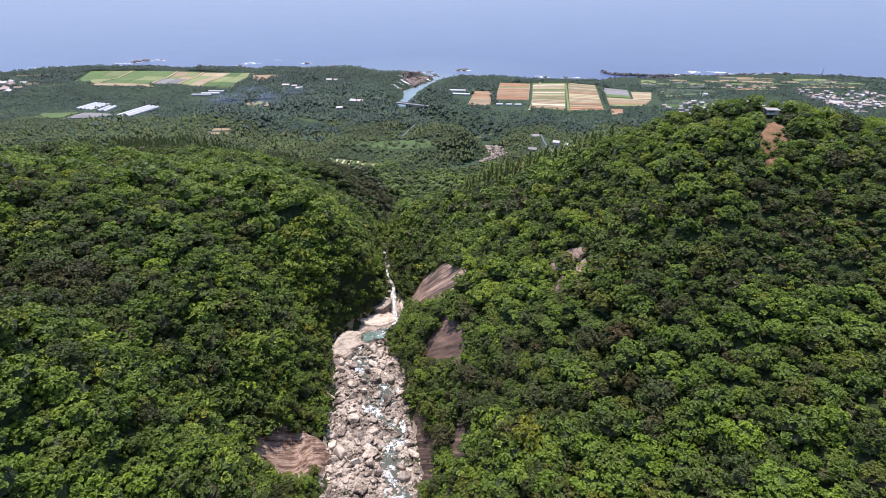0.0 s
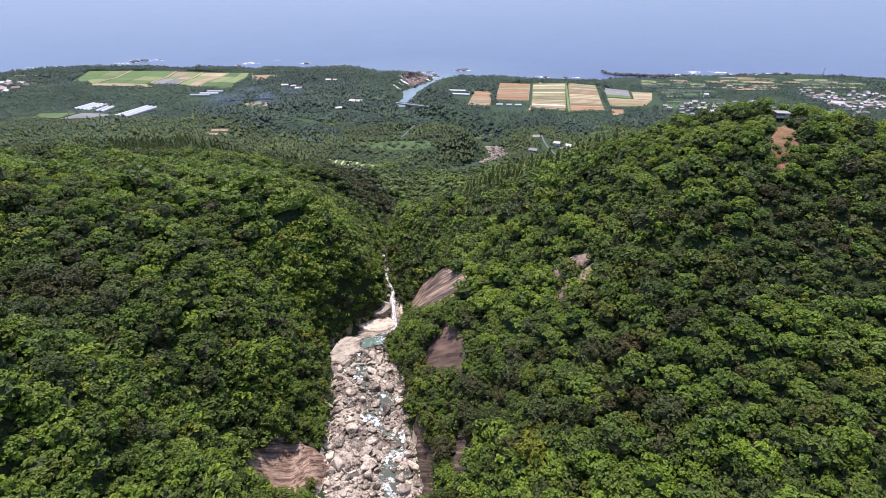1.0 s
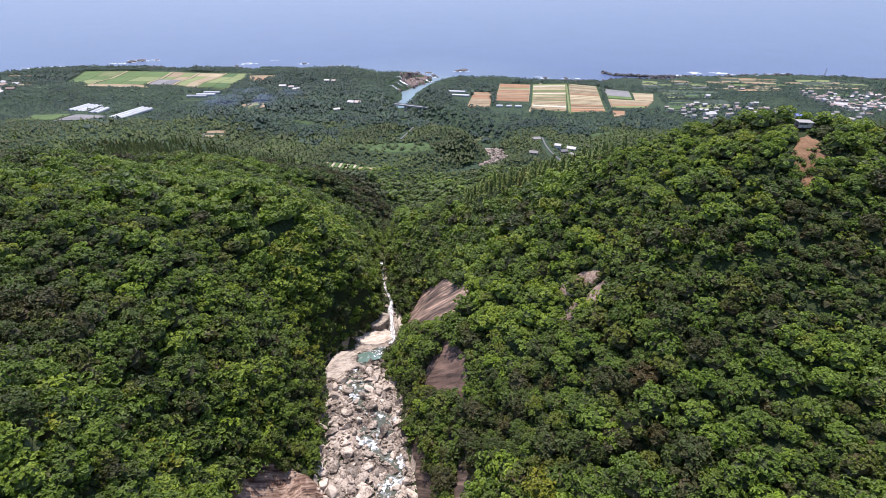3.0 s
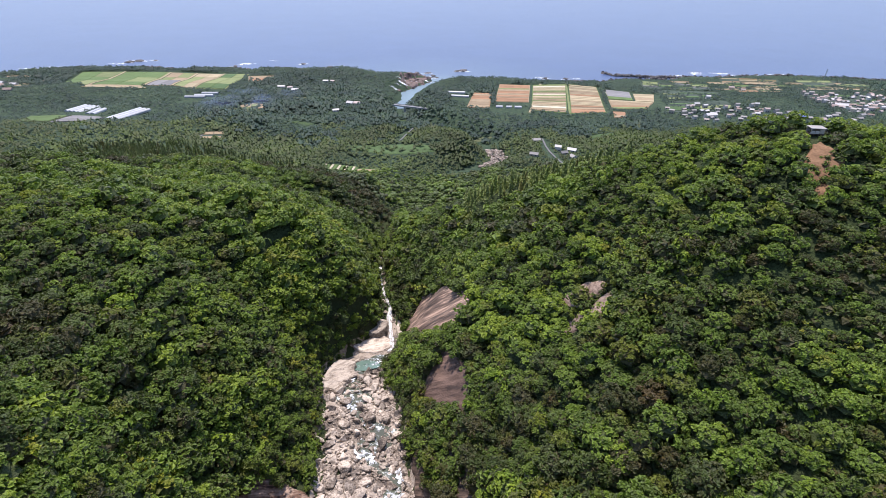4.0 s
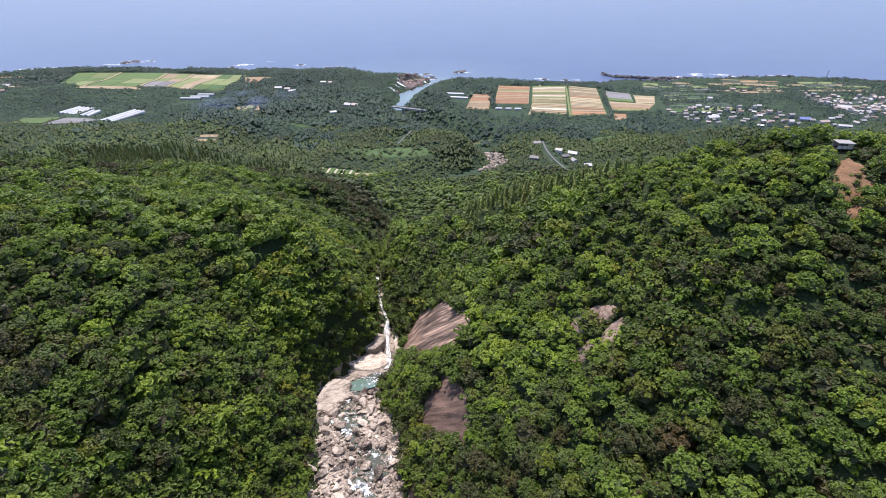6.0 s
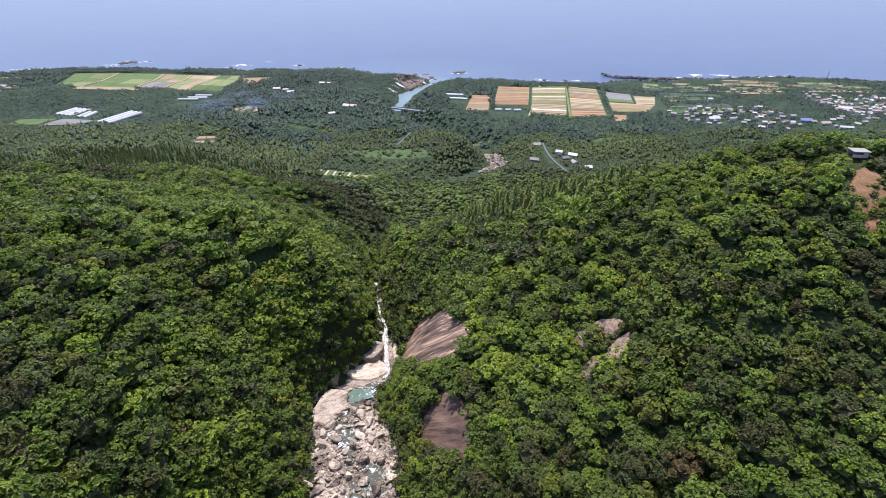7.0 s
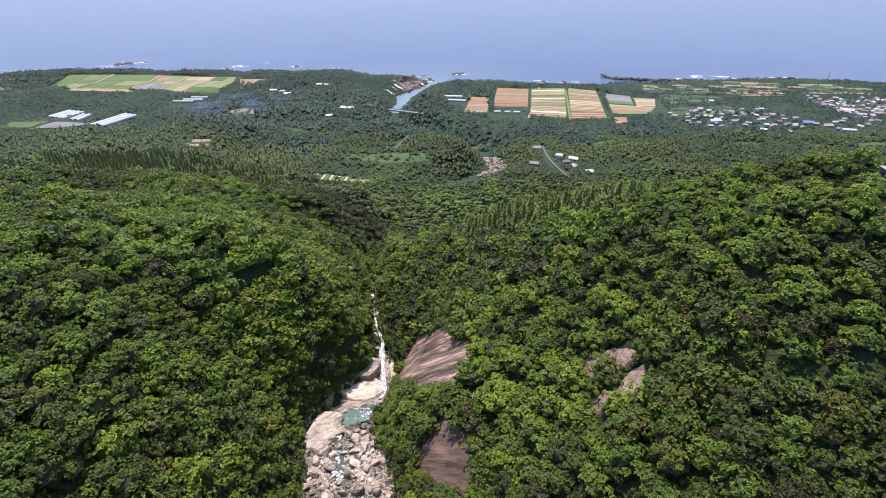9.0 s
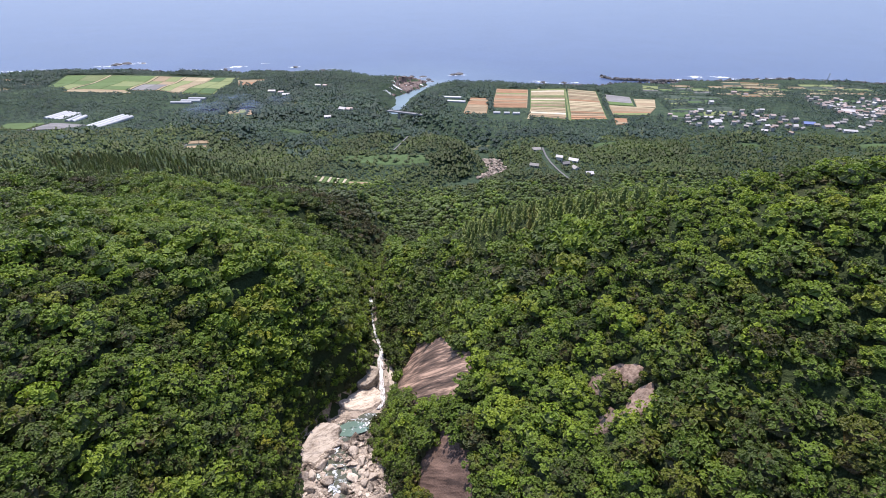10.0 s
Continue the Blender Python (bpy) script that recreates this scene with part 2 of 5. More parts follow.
def granite(name, pale, dark, streak, wet=0.5, turn=(0.0, 0.0, 0.0), grain=(14.0, 1.1, 1.1), crest_=1.15):
    """Granite with bands that run across the slope, pale wear and dark damp streaks."""
    m, n, l, b = material(name, 0.75, 0.35)
    geo = place_node(n)
    mp = n.new("ShaderNodeMapping")
    mp.vector_type = 'TEXTURE'
    mp.inputs["Rotation"].default_value, mp.inputs["Scale"].default_value = [radians(v) for v in turn], grain
    l.new(geo, mp.inputs["Vector"])
    wide, thin, broad, fine = noise_node(n, l, 1.0, 5, mp.outputs[0]), noise_node(n, l, 3.1, 4, mp.outputs[0]), noise_node(n, l, 0.12, 3), noise_node(n, l, 1.6, 6)
    bands = n.new("ShaderNodeMath")
    bands.operation = 'ADD'
    l.new(sums(n, l, 'MULTIPLY', wide.outputs[0], 0.55), bands.inputs[0]), l.new(sums(n, l, 'MULTIPLY', thin.outputs[0], 0.45), bands.inputs[1])
    r = ramp(n, ((0.40, dark), (0.465, streak), (0.525, pale), (0.60, [min(1, v * crest_) for v in pale])))
    l.new(sums(n, l, 'ADD', sums(n, l, 'MULTIPLY', bands.outputs[0], wet), sums(n, l, 'ADD', sums(n, l, 'MULTIPLY', broad.outputs[0], (1 - wet) * 0.6), sums(n, l, 'MULTIPLY', fine.outputs[0], (1 - wet) * 0.4))), r.inputs[0])
    info = n.new("ShaderNodeObjectInfo")
    h = n.new("ShaderNodeHueSaturation")
    l.new(sums(n, l, 'ADD', sums(n, l, 'MULTIPLY', info.outputs["Random"], 0.75), 0.5), h.inputs["Value"])
    l.new(r.outputs[0], h.inputs["Color"])
    l.new(h.outputs[0], b.inputs["Base Color"])
    bump(n, l, b, sums(n, l, 'ADD', bands.outputs[0], fine.outputs[0]), 0.8, 0.35)
    return m


SLAB = granite("slab_granite", (0.135, 0.090, 0.064), (0.022, 0.015, 0.011), (0.070, 0.045, 0.032), 0.9, (0.0, -47.0, -46.0), (44.0, 2.4, 2.4), 2.6)
SCAR_ROCK = granite("scar_rock", (0.24, 0.17, 0.125), (0.05, 0.032, 0.022), (0.13, 0.085, 0.06), 0.4)
SLAB_SMOOTH = granite("smooth_granite", (0.215, 0.135, 0.098), (0.065, 0.040, 0.029), (0.14, 0.085, 0.062), 0.7, (0.0, -47.0, -46.0), (50.0, 3.2, 3.2), 1.35)
SLAB_LOW = granite("layered_granite", (0.31, 0.215, 0.155), (0.035, 0.020, 0.014), (0.17, 0.09, 0.055), 0.88, (0.0, 33.0, 31.0), (30.0, 1.8, 1.8), 1.6)
GRAVEL = granite("stream_gravel", (0.22, 0.18, 0.14), (0.04, 0.032, 0.025), (0.11, 0.085, 0.065), 0.2)
BOULDER = granite("boulder_granite", (0.41, 0.34, 0.268), (0.05, 0.037, 0.028), (0.175, 0.135, 0.10), 0.3, (0.0, 0.0, 0.0), (2.5, 1.4, 1.0))
LEDGE = granite("ledge_granite", (0.40, 0.34, 0.27), (0.09, 0.066, 0.05), (0.26, 0.21, 0.16), 0.6, (0.0, 18.0, 40.0), (9.0, 1.8, 1.4))


def water_mat(name, colour, wave, strength, rough_=0.12, dist=0.3, spec=0.5, churn=0.0):
    m, n, l, b = material(name, rough_, spec)
    b.inputs["IOR"].default_value = 1.33
    big, fine = noise_node(n, l, wave * 0.06, 3), noise_node(n, l, wave, 5)
    c = mixed(n, l, 'MIX', big.outputs[0], [v * 0.8 for v in colour], [v * 1.2 for v in colour])
    if churn:
        white, lumps = ramp(n, ((0.62 - churn, (0, 0, 0)), (0.74 - churn, (1, 1, 1)))), noise_node(n, l, 0.42, 6, None, 0.72)
        l.new(lumps.outputs[0], white.inputs[0])
        c = mixed(n, l, 'MIX', white.outputs[0], c, (0.62, 0.64, 0.64))
    l.new(c, b.inputs["Base Color"])
    bump(n, l, b, fine.outputs[0], strength, dist)
    return m


SEA = water_mat("sea_water", (0.042, 0.062, 0.118), 0.12, 0.45, 0.325, 0.9, 0.15)


def shallows():
    """Paler water over the sand of the bay and along the near shore."""
    n, l = SEA.node_tree.nodes, SEA.node_tree.links
    b = n["Principled BSDF"]
    deep = b.inputs["Base Color"].links[0].from_socket
    away = n.new("ShaderNodeVectorMath")
    away.operation = 'DISTANCE'
    l.new(place_node(n), away.inputs[0])
    away.inputs[1].default_value = (-60, 1110, 0)
    drift = noise_node(n, l, 0.012, 4)
    r = ramp(n, ((0.0, (1, 1, 1)), (0.26, (0.75, 0.75, 0.75)), (0.5, (0.22, 0.22, 0.22)), (1.0, (0, 0, 0))))
    l.new(sums(n, l, 'ADD', sums(n, l, 'MULTIPLY', away.outputs["Value"], 0.0022), sums(n, l, 'MULTIPLY', sums(n, l, 'SUBTRACT', drift.outputs[0], 0.5), 0.35)), r.inputs[0])
    l.new(mixed(n, l, 'MIX', r.outputs[0], deep, (0.12, 0.165, 0.175)), b.inputs["Base Color"])


shallows()
STREAM_WATER = water_mat("stream_water", (0.062, 0.066, 0.045), 0.9, 0.6, 0.10, 0.3, 0.5, 0.09)
POOL_WATER = water_mat("pool_water", (0.092, 0.14, 0.112), 0.8, 0.4, 0.08, 0.3, 0.5, 0.05)


def foam_mat(name, size):
    """Churned foam: white flecks with open water between them."""
    m, n, l, b = material(name, 0.7, 0.3)
    flecks, broad = noise_node(n, l, 1.0 / size, 5, None, 0.7), noise_node(n, l, 0.3 / size, 3)
    both = sums(n, l, 'ADD', sums(n, l, 'MULTIPLY', flecks.outputs[0], 0.7), sums(n, l, 'MULTIPLY', broad.outputs[0], 0.3))
    c = ramp(n, ((0.42, (0.36, 0.39, 0.39)), (0.58, (0.76, 0.78, 0.79))))
    l.new(both, c.inputs[0]), l.new(c.outputs[0], b.inputs["Base Color"])
    a = ramp(n, ((0.37, (0, 0, 0)), (0.55, (1, 1, 1))))
    l.new(both, a.inputs[0]), l.new(a.outputs[0], b.inputs["Alpha"])
    bump(n, l, b, flecks.outputs[0], 0.8, 0.3 * size)
    return m


FOAM = foam_mat("white_foam", 1.5)
SURF_FOAM = foam_mat("sea_foam", 7.0)


def fall_mat():
    """Falling water: white threads with grey gaps along the flow."""
    m, n, l, b = material("falling_water", 0.5, 0.4)
    mp = n.new("ShaderNodeMapping")
    mp.vector_type = 'TEXTURE'
    mp.inputs["Scale"].default_value = (0.35, 3.5, 3.5)
    l.new(place_node(n), mp.inputs["Vector"])
    threads, broad = noise_node(n, l, 1.0, 5, mp.outputs[0]), noise_node(n, l, 0.5, 3)
    r = ramp(n, ((0.40, (0.15, 0.13, 0.105)), (0.49, (0.33, 0.31, 0.28)), (0.55, (0.62, 0.64, 0.65)), (0.66, (0.80, 0.82, 0.83))))
    l.new(sums(n, l, 'ADD', sums(n, l, 'MULTIPLY', threads.outputs[0], 0.65), sums(n, l, 'MULTIPLY', broad.outputs[0], 0.35)), r.inputs[0])
    l.new(r.outputs[0], b.inputs["Base Color"])
    bump(n, l, b, threads.outputs[0], 0.8, 0.25)
    return m


FALLING = fall_mat()
# ---- mesh helpers ----
def from_arrays(name, co, faces, mat, smooth=False, tint=None, sort=None):
    """One mesh object from arrays: corners n x 3, faces m x 3 or m x 4."""
    co, faces = np.asarray(co, np.float32), np.asarray(faces, np.int32)
    me = bpy.data.meshes.new(name)
    k = faces.shape[1]
    me.vertices.add(len(co)), me.loops.add(faces.size), me.polygons.add(len(faces))
    me.vertices.foreach_set("co", co.ravel())
    me.loops.foreach_set("vertex_index", faces.ravel())
    me.polygons.foreach_set("loop_start", np.arange(0, faces.size, k, dtype=np.int32))
    me.polygons.foreach_set("use_smooth", np.full(len(faces), smooth))
    if tint is not None:
        me.attributes.new("tint", 'FLOAT', 'POINT').data.foreach_set("value", np.asarray(tint, np.float32))
    if sort is not None:
        me.attributes.new("sort", 'FLOAT', 'POINT').data.foreach_set("value", np.asarray(sort, np.float32))
    me.update(calc_edges=True)
    me.materials.append(mat)
    return new(name, me)


def part(name, bm, mat, parent=None, label="", smooth=False):
    """Links a bmesh as one mesh object under a thing or part."""
    me = bpy.data.meshes.new(name)
    bm.to_mesh(me)
    bm.free()
    me.materials.append(mat)
    if smooth:
        me.polygons.foreach_set("use_smooth", np.full(len(me.polygons), True))
    ob = new(name, me)
    ob.parent = parent
    return tagged(ob, label)


def empty(name, m, label, category, group="", kind=""):
    ob = new(name)
    ob.matrix_world = m
    return tagged(ob, label, category, group, kind)


def grid_faces(nx, ny):
    i = np.arange(nx * ny).reshape(ny, nx)
    return np.stack([i[:-1, :-1], i[:-1, 1:], i[1:, 1:], i[1:, :-1]], -1).reshape(-1, 4)


def graded(stops):
    """Coordinates from stretches of (from, to, step)."""
    out = []
    for a, b, step in stops:
        out += list(np.linspace(a, b, max(1, round((b - a) / step)), endpoint=False))
    return np.array(out + [stops[-1][1]])


# ---- ground and sea ----
gx = graded(((-4950, -1500, 250), (-1500, -300, 18), (-300, -120, 6), (-120, 130, 3.2), (130, 300, 6), (300, 1500, 18), (1500, 4950, 250)))
gy = graded(((-2500, -300, 200), (-300, 20, 16), (20, 330, 3.2), (330, 480, 5), (480, 1000, 9), (1000, 1400, 8), (1400, 4900, 250)))
GX, GY = np.meshgrid(gx, gy)
ground = from_arrays("ground", np.stack([GX, GY, height(GX, GY)], -1).reshape(-1, 3), grid_faces(len(gx), len(gy)), GROUND, True)
tagged(ground, "hilly forest ground falling to a coastal plain", "ground", kind="structure")
sx = graded(((-4950, 4950, 90),))
sy = graded(((990, 4960, 90),))
SX, SY = np.meshgrid(sx, sy)
sea = from_arrays("sea_water", np.stack([SX, SY, 0 * SX], -1).reshape(-1, 3), grid_faces(len(sx), len(sy)), SEA, True)
tagged(sea, "calm hazy blue sea reaching to the horizon", "sea", kind="structure")
# ---- plan: bare rock, clearings, fields, roads and buildings ----
# bare rock on the slopes: corners in turn
SLABS = (("banded", ((-11, 170), (6, 159), (14, 174), (2, 208), (-13, 233), (-22, 210))), ("smooth", ((-11, 150), (-1, 128), (11, 120), (12, 140), (1, 161))),
         ("layered", ((-68, 95), (-52, 88), (-37, 100), (-38, 114), (-58, 118))), ("gully", ((-13, 130), (-7, 92), (5, 76), (11, 90), (9, 114), (-6, 132))))
GULLY_BARE = ((-7.5, 110, 19, 3.6, -76), (6, 99, 14, 3.4, -87))
SCARS = ((42, 141, 5.5, 3.2, -25), (43.5, 130.5, 4.5, 2.4, 40), (37, 131, 3.2, 2.0, 50))
HUT = (102.8, 154.0)
HUT_PATCH = (96.2, 139.5, 11.6, 3.8, 62)
# fields: four corners in turn, near left, near right, far right, far left
FIELDS_WEST = (
    ((-784, 1080), (-696, 1015), (-742, 1222), (-840, 1224)), ((-690, 1015), (-585, 1011), (-632, 1214), (-736, 1222)),
    ((-579, 1011), (-530, 1011), (-570, 1212), (-626, 1214)), ((-524, 1011), (-476, 985), (-508, 1216), (-564, 1212)),
    ((-472, 985), (-416, 990), (-450, 1220), (-504, 1216)), ((-414, 1110), (-391, 1123), (-383, 1199), (-441, 1188)))
FIELDS_EAST = (
    ((45, 901), (85, 900), (102, 1026), (65, 1028)), ((99, 947), (161, 938), (190, 1104), (126, 1118)),
    ((156, 876), (213, 854), (268, 1112), (196, 1109)), ((219, 852), (276, 842), (326, 1083), (273, 1112)),
    ((315, 958), (354, 941), (376, 1025), (332, 1054)), ((296, 874), (353, 868), (384, 919), (312, 952)), ((356, 931), (386, 923), (415, 999), (377, 1007)),
    ((278, 805), (295, 803), (309, 845), (289, 850)))
PLOTS_WEST = (((-609, 726), (-565, 722), (-560, 765), (-621, 762)), ((-560, 714), (-505, 722), (-500, 752), (-556, 760)), ((-700, 1000), (-560, 985), (-590, 1012), (-700, 1024)))
MEADOW = (-62, 632, 62, 20, -4)
HEADLAND = tuple((545 + 29 * k, 1175 - 42 * (k % 3) + 14 * math.sin(k * 2.1), 24, 13, -4 + 5 * math.sin(k)) for k in range(15))
GLADES = ((-150, 690, 22, 8, 10), (-210, 760, 26, 9, -5), (60, 760, 20, 7, 0), (230, 700, 26, 9, 15), (330, 640, 24, 8, -10), (300, 760, 18, 8, 5), (420, 700, 26, 9, 8), (520, 690, 20, 8, -6), (-330, 840, 30, 9, 4), (-60, 760, 14, 6, 30), (600, 700, 26, 9, 0), (-260, 960, 24, 8, 0))
# open grass and mixed plots with scattered trees: corners, number of strips, their colours, the label
LAWNS = (
    (((375, 845), (500, 850), (520, 930), (420, 935)), 7, ("green", "pale_green", "dark_green"), "rough green garden plots round the inland village"),
    (((425, 950), (530, 950), (560, 1040), (440, 1060)), 6, ("green", "dark_green", "pale_green"), "open green pasture behind the village"),
    (((420, 1075), (560, 1060), (600, 1150), (450, 1165)), 7, ("green", "pale_green", "dark_green", "grey"), "green pasture near the shore"),
    (((600, 1040), (690, 1035), (760, 1150), (640, 1160)), 16, ("tan", "straw", "clay", "dark_green", "pale_green"), "tan and green terraced plots on the headland"),
    (((640, 1168), (760, 1158), (800, 1225), (660, 1235)), 11, ("straw", "clay", "dark_green", "tan"), "straw and brown terraces above the shore"),
    (((775, 1060), (900, 1050), (960, 1120), (800, 1130)), 11, ("tan", "dark_green", "straw"), "green terraces above the coastal village"),
    (((810, 1140), (965, 1130), (1000, 1210), (830, 1215)), 4, ("pale_green", "pale_green", "green"), "open pale grass on the headland"),
    (((690, 860), (850, 870), (850, 1000), (700, 1000)), 7, ("green", "dark_green", "grey"), "bare yards and gardens between the village houses"),
    (((-940, 1010), (-800, 1005), (-860, 1090), (-960, 1085)), 5, ("tan", "green", "straw", "dark_green"), "tan and green plots among trees near the shore"),
    (((-960, 1100), (-810, 1100), (-860, 1190), (-990, 1180)), 5, ("dark_green", "green", "tan"), "dark green orchard plots near the shore"),
    (((-335, 652), (-295, 676), (-306, 700), (-342, 686)), 3, ("grey", "pale_green", "tan"), "small pale clearing in the woods"),
    (((-338, 832), (-297, 856), (-315, 893), (-344, 876)), 3, ("tan", "pale_green", "straw"), "small tan clearing with rough grass"))
LAWN_TREES = 0.46
TERRACE = (-110, 566, 36, 8, -7)
MID_HOUSES = ((150, 630), (153, 610), (167, 626), (159, 588), (169, 566), (113, 596), (130, 677))
ROAD_MID = ((141, 690), (138, 650), (137, 620), (138, 590), (142, 545))
ROAD_WEST = ((-57, 665), (-41, 719))
VILLAGE_MID = ((387, 866), (384, 841), (400, 832), (445, 884), (437, 847), (453, 870), (481, 857), (481, 839), (458, 800), (473, 812), (481, 798), (498, 804),
               (501, 771), (533, 806), (540, 794), (552, 780), (456, 834), (419, 838), (522, 757), (485, 764), (412, 858), (425, 872), (466, 852), (515, 788), (440, 815))
VILLAGE_EAST = ((715, 1011), (703, 985), (727, 1004), (687, 927), (722, 966), (737, 975), (709, 933), (729, 946), (716, 917), (744, 930), (780, 967), (768, 938),
                (808, 976), (801, 953), (700, 868), (697, 852), (726, 879), (740, 866), (756, 884), (775, 896), (683, 884), (714, 843), (706, 825), (760, 915), (790, 925),
                (735, 903), (820, 945), (830, 985), (845, 960), (800, 910), (750, 960), (765, 990))
spread = random.Random(4)
VILLAGE_EAST += tuple((round(spread.uniform(690, 850)), round(spread.uniform(850, 1000))) for _ in range(56))
VILLAGE_MID += tuple((round(spread.uniform(390, 550)), round(spread.uniform(775, 880))) for _ in range(34))
VILLAGE_LOW = ((584, 795), (619, 803), (635, 810), (602, 772), (660, 790), (640, 776), (675, 805), (625, 1062), (609, 1078), (498, 952), (560, 812), (650, 825))
VILLAGE_WEST = ((-834, 959), (-856, 1000), (-880, 1038), (-811, 936), (-898, 1036), (-817, 972), (-859, 1040), (-845, 975), (-870, 1015))
HALLS = ((431, 804, 18, 9, 10), (709, 897, 20, 9, -20), (597, 787, 15, 8, 5), (612, 762, 18, 6, -12), (-330, 1063, 14, 7, 0), (-312, 1060, 10, 6, 12), (-296, 1038, 13, 7, 10), (-256, 1144, 11, 6, 0), (-240, 1142, 9, 6, -8), (-180, 858, 10, 6, 20), (-163, 908, 12, 9, -25), (-150, 902, 10, 9, -12))
GREENHOUSES = ((-481, 776, 60, 3, 69), (-576, 814, 36, 4, 72), (-536, 786, 28, 2, 84), (-443, 920, 36, 1, 0), (-432, 933, 34, 1, 0), (-428, 950, 30, 1, 0), (30, 1020, 40, 1, -6), (36, 985, 34, 1, -10), (103, 905, 12, 1, 0), (120, 902, 10, 1, 0), (136, 899, 12, 1, 0))
CLEAR, CLEAR_ROUND = [], [*GULLY_BARE, *[(sx_, sy_, a_ + 0.5, b_ + 0.6, d_) for sx_, sy_, a_, b_, d_ in SCARS], HUT_PATCH, (*HUT, 4.2, 4.2, 0), TERRACE, *HEADLAND, *[(gx_, gy_, ga, gb, gd) for gx_, gy_, ga, gb, gd in GLADES]]
MEADOW_TREES = 0.42
for quad in FIELDS_WEST + FIELDS_EAST + PLOTS_WEST:
    CLEAR.append(quad)
CLEAR += [((97, 940), (280, 835), (330, 1086), (124, 1122)), ((294, 868), (390, 865), (420, 1002), (330, 1058)), ((-790, 1070), (-412, 972), (-446, 1226), (-845, 1230))]


def is_clear(x, y):
    bare = np.zeros(np.shape(x), bool)
    bare |= depth_in(PLATFORM, x, y) > -3
    for sort, poly in SLABS[:3]:
        bare |= depth_in(poly, x, y) + 2.4 * rough(x, y, 6, 35) > 1.9
    for cx, cy, a, b, deg in CLEAR_ROUND:
        ca, sa_ = math.cos(radians(deg)), math.sin(radians(deg))
        u, v = (x - cx) * ca + (y - cy) * sa_, -(x - cx) * sa_ + (y - cy) * ca
        bare |= (u / a) ** 2 + (v / b) ** 2 < 0.94 + 0.45 * rough(x, y, 6, 31)
    for quad in CLEAR:
        inside = np.ones(np.shape(x), bool)
        for (ax, ay), (bx, by) in zip(quad, quad[1:] + quad[:1]):
            inside &= (bx - ax) * (y - ay) - (by - ay) * (x - ax) > -2.0
        bare |= inside
    for group, r in ((MID_HOUSES, 6.5), (VILLAGE_MID, 6.0), (VILLAGE_EAST, 6.8), (VILLAGE_LOW, 7.5), (VILLAGE_WEST, 9)):
        for hx, hy in group:
            bare |= ((x - hx) ** 2 + ((y - hy + 5) * 0.6) ** 2) < r * r
    for hx, hy, ln, wd, deg in HALLS:
        bare |= ((x - hx) ** 2 + ((y - hy + 6) * 0.8) ** 2) < (ln * 0.62 + 5) ** 2
    for hx, hy, ln, n, deg in GREENHOUSES:
        along = (x - hx) * math.cos(radians(deg)) + (y - hy) * math.sin(radians(deg))
        aside = -(x - hx) * math.sin(radians(deg)) + (y - hy) * math.cos(radians(deg))
        bare |= (np.abs(along) < ln * 0.55 + 4) & (np.abs(aside) < 4.6 * n + 4) | (np.abs(x - hx) < 18) & (y < hy) & (y > hy - 44)
    for road in (ROAD_MID, ROAD_WEST):
        for (ax, ay), (bx, by) in zip(road, road[1:]):
            u = np.clip(((x - ax) * (bx - ax) + (y - ay) * (by - ay)) / ((bx - ax) ** 2 + (by - ay) ** 2), 0, 1)
            bare |= np.hypot(x - ax - u * (bx - ax), y - ay - u * (by - ay)) < 6
    return bare
# ---- forest ----
def unit(v):
    return v / np.maximum(np.linalg.norm(v, axis=-1, keepdims=True), 1e-9)


def sprays(rs, base, normal, size, tip=0.24):
    """Leaf sprays: one four-cornered blade at each base, facing about along its normal."""
    n = len(base)
    nn = unit(normal + tip * rs.randn(n, 3))
    a = unit(np.cross(nn, rs.randn(n, 3)))
    b = np.cross(nn, a)
    size = np.broadcast_to(np.asarray(size, float).reshape(-1, 1), (n, 1))
    a, b = a * size * rs.uniform(0.7, 1.25, (n, 1)), b * size * rs.uniform(0.45, 0.8, (n, 1))
    droop = nn * size * 0.25
    co = np.stack([base - a - droop, base - b + droop * 0.6, base + a - droop, base + b + droop * 0.6], 1)
    return co.reshape(-1, 3), np.arange(4 * n).reshape(n, 4)


def dome(rs, rings, sides, r, h, z0):
    """A rough dome with an even number of sides: a leaf clump, or the shaded inside of a crown."""
    co = []
    for k in range(rings):
        u = k / rings
        rr = r * math.cos(u * math.pi / 2) ** 0.7
        for j in range(sides):
            an = 2 * math.pi * (j + 0.5 * k) / sides
            q = rr * rs.uniform(0.8, 1.1)
            co.append((q * math.cos(an), q * math.sin(an), z0 + h * math.sin(u * math.pi / 2)))
    co.append((0, 0, z0 + h))
    i, top = np.arange(sides), rings * sides
    f = [np.stack([k * sides + i, k * sides + (i + 1) % sides, (k + 1) * sides + (i + 1) % sides, (k + 1) * sides + i], 1) for k in range(rings - 1)]
    e = np.arange(0, sides, 2)
    f.append(np.stack([top - sides + e, top - sides + e + 1, top - sides + (e + 2) % sides, np.full(len(e), top)], 1))
    return np.array(co, float), np.concatenate(f)


